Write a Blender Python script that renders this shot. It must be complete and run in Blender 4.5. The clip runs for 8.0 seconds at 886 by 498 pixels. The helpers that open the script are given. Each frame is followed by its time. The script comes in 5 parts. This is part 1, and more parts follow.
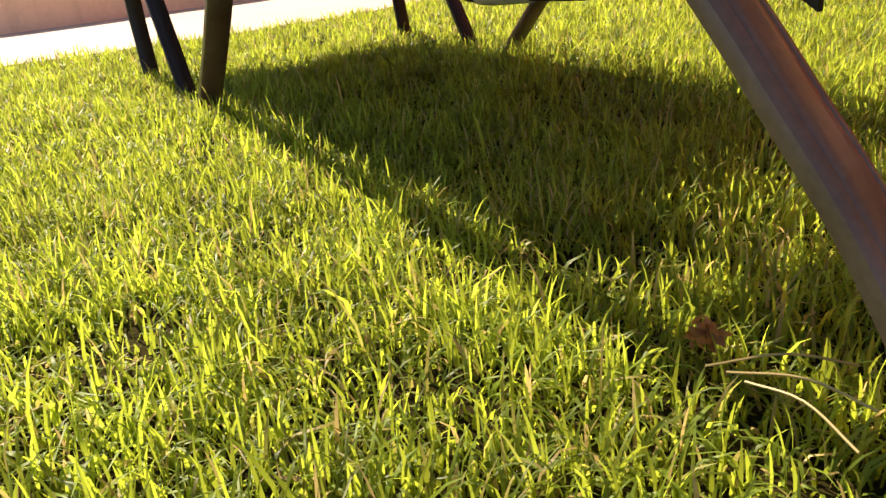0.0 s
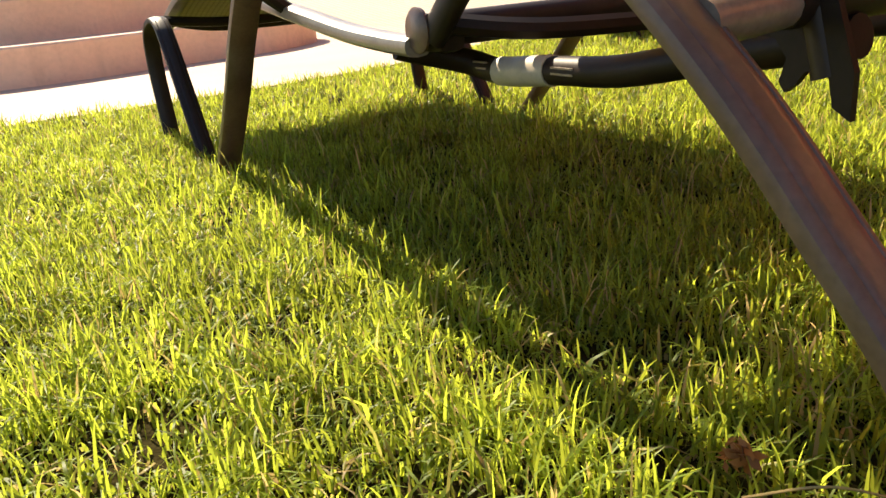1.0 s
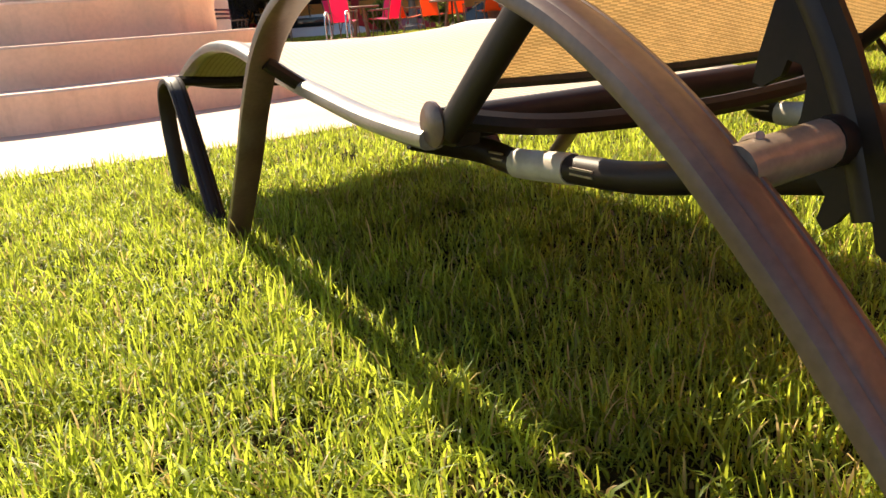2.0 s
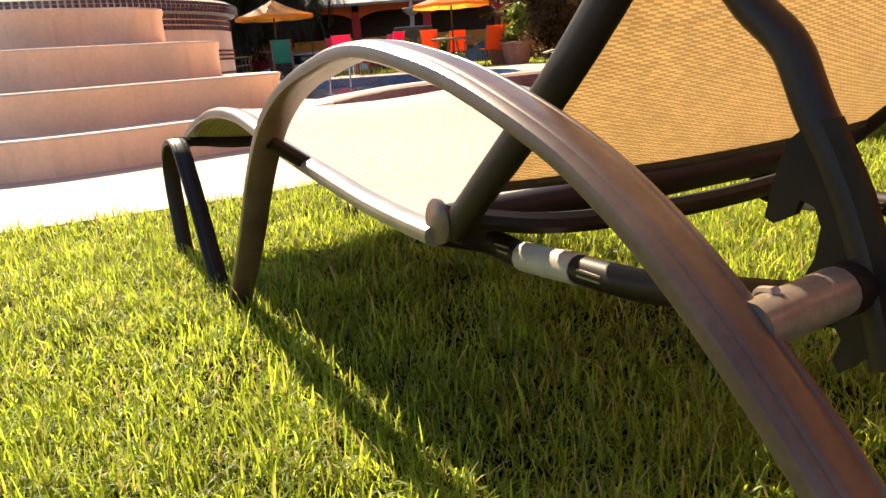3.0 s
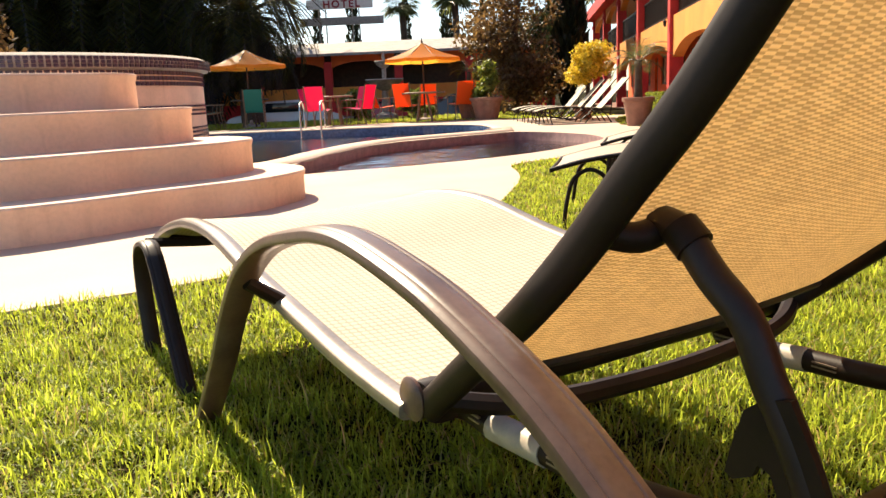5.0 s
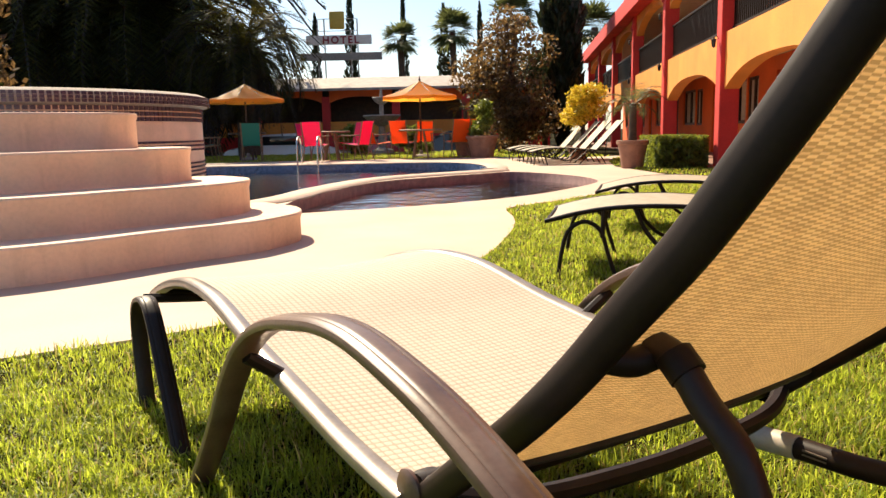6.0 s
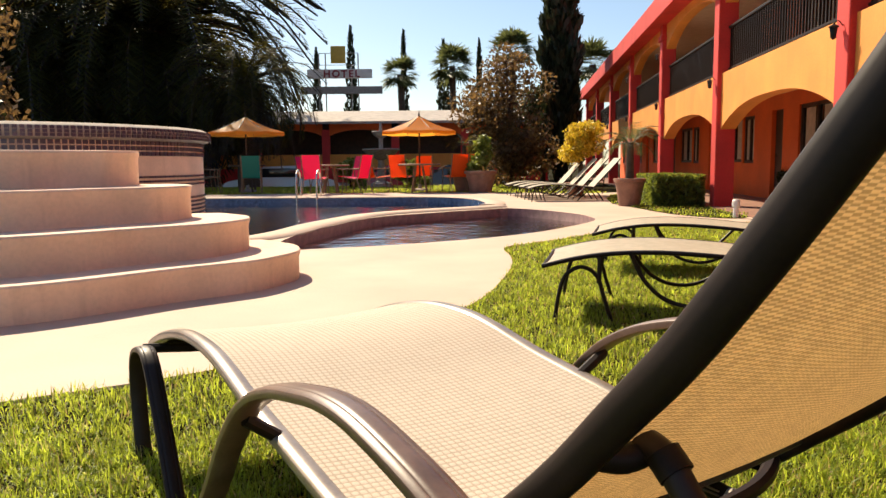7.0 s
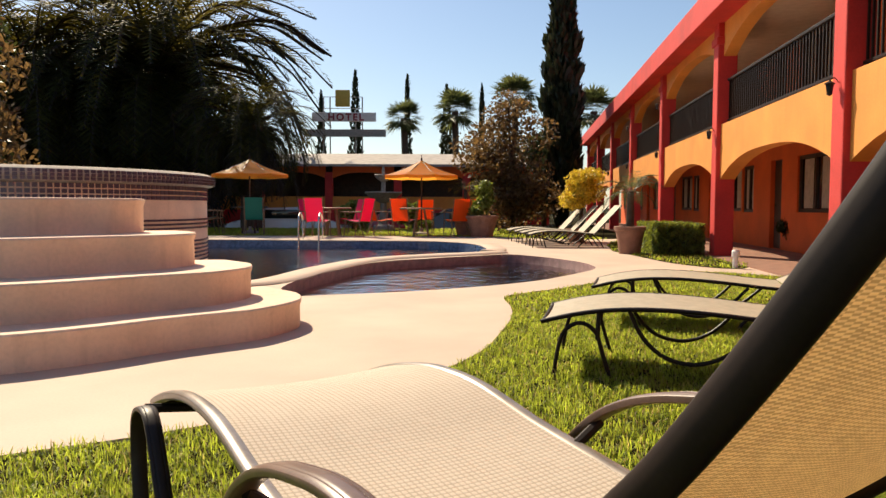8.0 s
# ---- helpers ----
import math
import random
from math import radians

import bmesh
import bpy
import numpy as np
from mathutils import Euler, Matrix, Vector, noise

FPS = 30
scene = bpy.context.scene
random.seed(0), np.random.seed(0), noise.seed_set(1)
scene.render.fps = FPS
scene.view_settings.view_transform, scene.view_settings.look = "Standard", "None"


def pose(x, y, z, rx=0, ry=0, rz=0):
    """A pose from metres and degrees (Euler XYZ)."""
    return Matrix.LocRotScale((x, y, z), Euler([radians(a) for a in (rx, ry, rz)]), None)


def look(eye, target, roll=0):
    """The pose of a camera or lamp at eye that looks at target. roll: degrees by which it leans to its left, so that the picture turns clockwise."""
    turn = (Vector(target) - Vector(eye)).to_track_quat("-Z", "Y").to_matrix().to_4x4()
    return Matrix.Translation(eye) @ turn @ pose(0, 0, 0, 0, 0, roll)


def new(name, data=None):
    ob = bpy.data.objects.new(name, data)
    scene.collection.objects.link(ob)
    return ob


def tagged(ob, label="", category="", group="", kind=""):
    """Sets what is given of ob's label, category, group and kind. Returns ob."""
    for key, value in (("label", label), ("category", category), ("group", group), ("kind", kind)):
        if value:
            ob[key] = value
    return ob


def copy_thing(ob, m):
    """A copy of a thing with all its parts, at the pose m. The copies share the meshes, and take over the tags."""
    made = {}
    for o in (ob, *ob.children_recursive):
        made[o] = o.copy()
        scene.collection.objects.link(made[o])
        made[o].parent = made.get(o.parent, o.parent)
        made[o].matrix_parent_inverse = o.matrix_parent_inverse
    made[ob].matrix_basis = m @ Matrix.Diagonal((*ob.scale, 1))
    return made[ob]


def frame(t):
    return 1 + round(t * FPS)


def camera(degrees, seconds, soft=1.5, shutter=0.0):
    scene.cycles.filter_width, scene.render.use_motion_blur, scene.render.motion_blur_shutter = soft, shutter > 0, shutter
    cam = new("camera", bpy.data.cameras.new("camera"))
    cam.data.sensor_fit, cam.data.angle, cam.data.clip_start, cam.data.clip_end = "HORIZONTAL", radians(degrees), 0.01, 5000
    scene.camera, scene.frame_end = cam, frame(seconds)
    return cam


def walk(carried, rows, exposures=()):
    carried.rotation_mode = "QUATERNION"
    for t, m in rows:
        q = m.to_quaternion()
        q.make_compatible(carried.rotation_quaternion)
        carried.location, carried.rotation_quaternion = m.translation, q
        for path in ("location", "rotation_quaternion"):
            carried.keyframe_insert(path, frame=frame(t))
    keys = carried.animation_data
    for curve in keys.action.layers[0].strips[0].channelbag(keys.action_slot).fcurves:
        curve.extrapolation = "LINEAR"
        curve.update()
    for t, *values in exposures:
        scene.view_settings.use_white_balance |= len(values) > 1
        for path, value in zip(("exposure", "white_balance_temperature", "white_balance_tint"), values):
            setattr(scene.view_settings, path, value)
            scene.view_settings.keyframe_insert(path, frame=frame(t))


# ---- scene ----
cam = camera(60.9, 8.0)
PATH = [
    (0, (0.011, 0.084, 0.289), (-0.054, 1.923, -0.494), -4.8),
    (0.5, (0.012, 0.105, 0.307), (-0.077, 1.965, -0.422), -5.2),
    (1, (0.009, 0.114, 0.329), (-0.088, 1.992, -0.353), -5.0),
    (1.5, (0.01, 0.139, 0.356), (-0.107, 2.03, -0.285), -4.6),
    (3, (0.008, 0.192, 0.448), (-0.109, 2.123, -0.06), -4.1),
    (3.5, (0.007, 0.183, 0.485), (-0.078, 2.119, -0.008), -3.4),
    (4, (0.007, 0.193, 0.519), (-0.051, 2.139, 0.059), -3.0),
    (4.5, (0.009, 0.201, 0.556), (-0.025, 2.154, 0.126), -2.9),
    (6, (0.003, 0.192, 0.663), (-0.002, 2.168, 0.356), -1.3),
    (6.5, (0.0, 0.179, 0.694), (0.008, 2.162, 0.431), -0.6),
    (7, (0.003, 0.175, 0.719), (0.006, 2.163, 0.496), -0.6),
    (7.5, (0.003, 0.161, 0.748), (0.003, 2.153, 0.572), -0.5),
    (8, (0.005, 0.141, 0.781), (0.006, 2.137, 0.668), 0.2),
]
walk(cam, [(t, look(eye, target, roll)) for t, eye, target, roll in PATH],
     exposures=[(0, 1.24), (1.5, 1.34), (3, 1.42), (4.5, 1.34), (6, 1.04), (7, 0.82), (8, 0.62)])


# ---- world, sun ----
SUN_TO = Vector((-0.385, 0.635, 0.67)).normalized()
world = bpy.data.worlds.new("sky")
scene.world = world
world.use_nodes = True
wn = world.node_tree
sky = wn.nodes.new("ShaderNodeTexSky")
sky.sky_type = 'NISHITA'
sky.sun_disc = False
sky.sun_elevation = math.asin(SUN_TO.z)
sky.sun_rotation = math.atan2(SUN_TO.x, SUN_TO.y)
sky.air_density, sky.dust_density, sky.ozone_density = 1.0, 0.6, 1.6
wn.links.new(sky.outputs[0], wn.nodes["Background"].inputs[0])
wn.nodes["Background"].inputs[1].default_value = 0.076
sun = new("sun", bpy.data.lights.new("sun", 'SUN'))
sun.data.energy, sun.data.angle, sun.data.color = 5.0, radians(0.55), (1.0, 0.84, 0.60)
sun.matrix_world = look(SUN_TO * 50, (0, 0, 0))


# ---- materials ----
def material(name, color, rough=0.6, metal=0.0, var=0.25, scale=8.0, fine=120.0, bump=0.15, dist=0.004, second=None, spec=0.5, island=0.0, objvar=0.0, coat=0.0):
    m = bpy.data.materials.new(name)
    m.use_nodes = True
    nt = m.node_tree
    b = nt.nodes["Principled BSDF"]
    tc = nt.nodes.new("ShaderNodeTexCoord")
    n1 = nt.nodes.new("ShaderNodeTexNoise")
    n1.inputs["Scale"].default_value, n1.inputs["Detail"].default_value = scale, 6
    n2 = nt.nodes.new("ShaderNodeTexNoise")
    n2.inputs["Scale"].default_value, n2.inputs["Detail"].default_value = fine, 3
    for n in (n1, n2):
        nt.links.new(tc.outputs["Object"], n.inputs["Vector"])
    ramp = nt.nodes.new("ShaderNodeValToRGB")
    c = np.array(color)
    lo = tuple(c * (1 - var)) if second is None else second
    ramp.color_ramp.elements[0].position, ramp.color_ramp.elements[1].position = 0.32, 0.68
    ramp.color_ramp.elements[0].color = (*lo, 1)
    ramp.color_ramp.elements[1].color = (*np.minimum(c * (1 + var * 0.5), 0.95), 1)
    nt.links.new(n1.outputs["Fac"], ramp.inputs[0])
    mix = nt.nodes.new("ShaderNodeMix")
    mix.data_type, mix.blend_type = 'RGBA', 'MULTIPLY'
    mix.inputs["Factor"].default_value = 0.5 * min(1, var * 2)
    fr = nt.nodes.new("ShaderNodeValToRGB")
    fr.color_ramp.elements[0].color = (0.45, 0.45, 0.45, 1)
    fr.color_ramp.elements[0].position, fr.color_ramp.elements[1].position = 0.3, 0.6
    nt.links.new(n2.outputs["Fac"], fr.inputs[0])
    nt.links.new(ramp.outputs[0], mix.inputs["A"])
    nt.links.new(fr.outputs[0], mix.inputs["B"])
    out = mix.outputs["Result"]
    if island or objvar:
        src = nt.nodes.new("ShaderNodeNewGeometry").outputs["Random Per Island"] if island else nt.nodes.new("ShaderNodeObjectInfo").outputs["Random"]
        hsv = nt.nodes.new("ShaderNodeHueSaturation")
        mr = nt.nodes.new("ShaderNodeMapRange")
        amount = island or objvar
        mr.inputs["To Min"].default_value, mr.inputs["To Max"].default_value = 1 - amount, 1 + amount
        nt.links.new(src, mr.inputs["Value"])
        nt.links.new(mr.outputs[0], hsv.inputs["Value"])
        nt.links.new(out, hsv.inputs["Color"])
        out = hsv.outputs[0]
    nt.links.new(out, b.inputs["Base Color"])
    b.inputs["Roughness"].default_value, b.inputs["Metallic"].default_value = rough, metal
    b.inputs["Specular IOR Level"].default_value = spec
    b.inputs["Coat Weight"].default_value = coat
    bp = nt.nodes.new("ShaderNodeBump")
    bp.inputs["Strength"].default_value, bp.inputs["Distance"].default_value = bump, dist
    nt.links.new(n2.outputs["Fac"], bp.inputs["Height"])
    nt.links.new(bp.outputs[0], b.inputs["Normal"])
    return m


def leaf_material(name, color, through_color, amount=0.45, var=0.35, rough=0.45, spec=0.35, patch=0.0, dry=None):
    """A thin leaf: part of the light goes through it; each blade has its own shade."""
    m = bpy.data.materials.new(name)
    m.use_nodes = True
    nt = m.node_tree
    b = nt.nodes["Principled BSDF"]
    geo = nt.nodes.new("ShaderNodeNewGeometry")
    mr = nt.nodes.new("ShaderNodeMapRange")
    mr.inputs["To Min"].default_value, mr.inputs["To Max"].default_value = 1 - var, 1 + var
    nt.links.new(geo.outputs["Random Per Island"], mr.inputs["Value"])
    value = mr.outputs[0]
    tc = nt.nodes.new("ShaderNodeTexCoord")
    if patch:
        n1 = nt.nodes.new("ShaderNodeTexNoise")
        n1.inputs["Scale"].default_value, n1.inputs["Detail"].default_value = 5.0, 4
        nt.links.new(tc.outputs["Object"], n1.inputs["Vector"])
        p = nt.nodes.new("ShaderNodeMapRange")
        p.inputs["From Min"].default_value, p.inputs["From Max"].default_value = 0.3, 0.7
        p.inputs["To Min"].default_value, p.inputs["To Max"].default_value = 1 - patch, 1 + patch
        nt.links.new(n1.outputs["Fac"], p.inputs["Value"])
        mul = nt.nodes.new("ShaderNodeMath")
        mul.operation = 'MULTIPLY'
        nt.links.new(value, mul.inputs[0])
        nt.links.new(p.outputs[0], mul.inputs[1])
        value = mul.outputs[0]

    def shade(c):
        h = nt.nodes.new("ShaderNodeHueSaturation")
        h.inputs["Color"].default_value = (*c, 1)
        if dry is not None:
            mx = nt.nodes.new("ShaderNodeMix")
            mx.data_type = 'RGBA'
            ra = nt.nodes.new("ShaderNodeMapRange")
            ra.inputs["From Min"].default_value, ra.inputs["From Max"].default_value = 0.85, 0.97
            fr = nt.nodes.new("ShaderNodeMath")
            fr.operation = 'FRACT'
            ml = nt.nodes.new("ShaderNodeMath")
            ml.operation = 'MULTIPLY'
            ml.inputs[1].default_value = 37.0
            nt.links.new(geo.outputs["Random Per Island"], ml.inputs[0])
            nt.links.new(ml.outputs[0], fr.inputs[0])
            nt.links.new(fr.outputs[0], ra.inputs["Value"])
            nt.links.new(ra.outputs[0], mx.inputs["Factor"])
            mx.inputs["A"].default_value, mx.inputs["B"].default_value = (*c, 1), (*dry, 1)
            nt.links.new(mx.outputs["Result"], h.inputs["Color"])
        nt.links.new(value, h.inputs["Value"])
        return h.outputs[0]
    nt.links.new(shade(color), b.inputs["Base Color"])
    b.inputs["Roughness"].default_value, b.inputs["Specular IOR Level"].default_value = rough, spec
    tr = nt.nodes.new("ShaderNodeBsdfTranslucent")
    nt.links.new(shade(through_color), tr.inputs["Color"])
    mix = nt.nodes.new("ShaderNodeMixShader")
    mix.inputs[0].default_value = amount
    nt.links.new(b.outputs[0], mix.inputs[1])
    nt.links.new(tr.outputs[0], mix.inputs[2])
    nt.links.new(mix.outputs[0], nt.nodes["Material Output"].inputs[0])
    return m


def sling_material(name, color, gap, through_color, amount, step=0.0050, long=1.9, grid=False, rough=0.6, spec=0.4):
    """A woven mesh fabric: two crossing bands of thread with relief, through which some light passes. It uses the sheet's own UV in metres."""
    m = bpy.data.materials.new(name)
    m.use_nodes = True
    nt = m.node_tree
    b = nt.nodes["Principled BSDF"]
    uv = nt.nodes.new("ShaderNodeUVMap")
    sep = nt.nodes.new("ShaderNodeSeparateXYZ")
    nt.links.new(uv.outputs[0], sep.inputs[0])

    def math_node(op, a, bb=None):
        n = nt.nodes.new("ShaderNodeMath")
        n.operation = op
        for i, v in enumerate((a, bb)):
            if v is None:
                continue
            if isinstance(v, (int, float)):
                n.inputs[i].default_value = v
            else:
                nt.links.new(v, n.inputs[i])
        return n.outputs[0]
    column = math_node('FLOOR', math_node('MULTIPLY', sep.outputs["Y"], 1 / (step * long)))
    phase = math_node('MULTIPLY', column, math.pi)
    rows = math_node('SINE', math_node('ADD', math_node('MULTIPLY', sep.outputs["X"], 2 * math.pi / step), phase))
    weave = math_node('ADD', math_node('MULTIPLY', rows, 0.5), 0.5)
    if grid:
        # small raised squares in straight rows and columns
        du = math_node('ABSOLUTE', math_node('SINE', math_node('MULTIPLY', sep.outputs["X"], math.pi / step)))
        dv = math_node('ABSOLUTE', math_node('SINE', math_node('MULTIPLY', sep.outputs["Y"], math.pi / step)))
        weave = math_node('POWER', math_node('MULTIPLY', du, dv), 0.7)
    row_id = math_node('FLOOR', math_node('ADD', math_node('MULTIPLY', sep.outputs["X"], 1 / step), math_node('MULTIPLY', column, 0.5)))
    cell = nt.nodes.new("ShaderNodeCombineXYZ")
    nt.links.new(row_id, cell.inputs[0])
    nt.links.new(column, cell.inputs[1])
    thread = nt.nodes.new("ShaderNodeTexWhiteNoise")
    thread.noise_dimensions = '2D'
    nt.links.new(cell.outputs[0], thread.inputs["Vector"])
    noise_node = nt.nodes.new("ShaderNodeTexNoise")
    noise_node.inputs["Scale"].default_value, noise_node.inputs["Detail"].default_value = 14.0, 5
    nt.links.new(uv.outputs[0], noise_node.inputs["Vector"])
    ramp = nt.nodes.new("ShaderNodeValToRGB")
    ramp.color_ramp.elements[0].position, ramp.color_ramp.elements[1].position = 0.25, 0.6
    ramp.color_ramp.elements[0].color, ramp.color_ramp.elements[1].color = (*gap, 1), (*color, 1)
    jitter = math_node('ADD', weave, math_node('MULTIPLY', math_node('SUBTRACT', noise_node.outputs["Fac"], 0.5), 0.25))
    jitter = math_node('ADD', jitter, math_node('MULTIPLY', math_node('SUBTRACT', thread.outputs["Value"], 0.62), 0.15 if grid else 0.48))
    nt.links.new(jitter, ramp.inputs[0])
    nt.links.new(ramp.outputs[0], b.inputs["Base Color"])
    b.inputs["Roughness"].default_value, b.inputs["Specular IOR Level"].default_value = rough, spec
    bp = nt.nodes.new("ShaderNodeBump")
    bp.inputs["Strength"].default_value, bp.inputs["Distance"].default_value = 0.4, 0.0015
    nt.links.new(weave, bp.inputs["Height"])
    nt.links.new(bp.outputs[0], b.inputs["Normal"])
    tr = nt.nodes.new("ShaderNodeBsdfTranslucent")
    r2 = nt.nodes.new("ShaderNodeValToRGB")
    r2.color_ramp.elements[0].position, r2.color_ramp.elements[1].position = 0.15, 0.95
    r2.color_ramp.elements[0].color = (*[c * 0.58 for c in through_color], 1)
    r2.color_ramp.elements[1].color = (*through_color, 1)
    nt.links.new(jitter, r2.inputs[0])
    nt.links.new(r2.outputs[0], tr.inputs["Color"])
    mix = nt.nodes.new("ShaderNodeMixShader")
    mix.inputs[0].default_value = amount
    nt.links.new(b.outputs[0], mix.inputs[1])
    nt.links.new(tr.outputs[0], mix.inputs[2])
    nt.links.new(mix.outputs[0], nt.nodes["Material Output"].inputs[0])
    return m


def water_material(name, color):
    """Clear water: mirror-like by Fresnel over a tinted see-through body, with small ripples."""
    m = bpy.data.materials.new(name)
    m.use_nodes = True
    nt = m.node_tree
    nt.nodes.remove(nt.nodes["Principled BSDF"])
    tc = nt.nodes.new("ShaderNodeTexCoord")
    n = nt.nodes.new("ShaderNodeTexNoise")
    n.inputs["Scale"].default_value, n.inputs["Detail"].default_value = 4.5, 4
    nt.links.new(tc.outputs["Object"], n.inputs["Vector"])
    bp = nt.nodes.new("ShaderNodeBump")
    bp.inputs["Strength"].default_value, bp.inputs["Distance"].default_value = 0.6, 0.05
    nt.links.new(n.outputs["Fac"], bp.inputs["Height"])
    clear = nt.nodes.new("ShaderNodeBsdfTransparent")
    clear.inputs["Color"].default_value = (*color, 1)
    gloss = nt.nodes.new("ShaderNodeBsdfGlossy")
    gloss.inputs["Roughness"].default_value = 0.03
    fres = nt.nodes.new("ShaderNodeFresnel")
    fres.inputs["IOR"].default_value = 1.33
    for node in (gloss, fres):
        nt.links.new(bp.outputs[0], node.inputs["Normal"])
    mix = nt.nodes.new("ShaderNodeMixShader")
    nt.links.new(fres.outputs[0], mix.inputs[0])
    nt.links.new(clear.outputs[0], mix.inputs[1])
    nt.links.new(gloss.outputs[0], mix.inputs[2])
    nt.links.new(mix.outputs[0], nt.nodes["Material Output"].inputs[0])
    return m


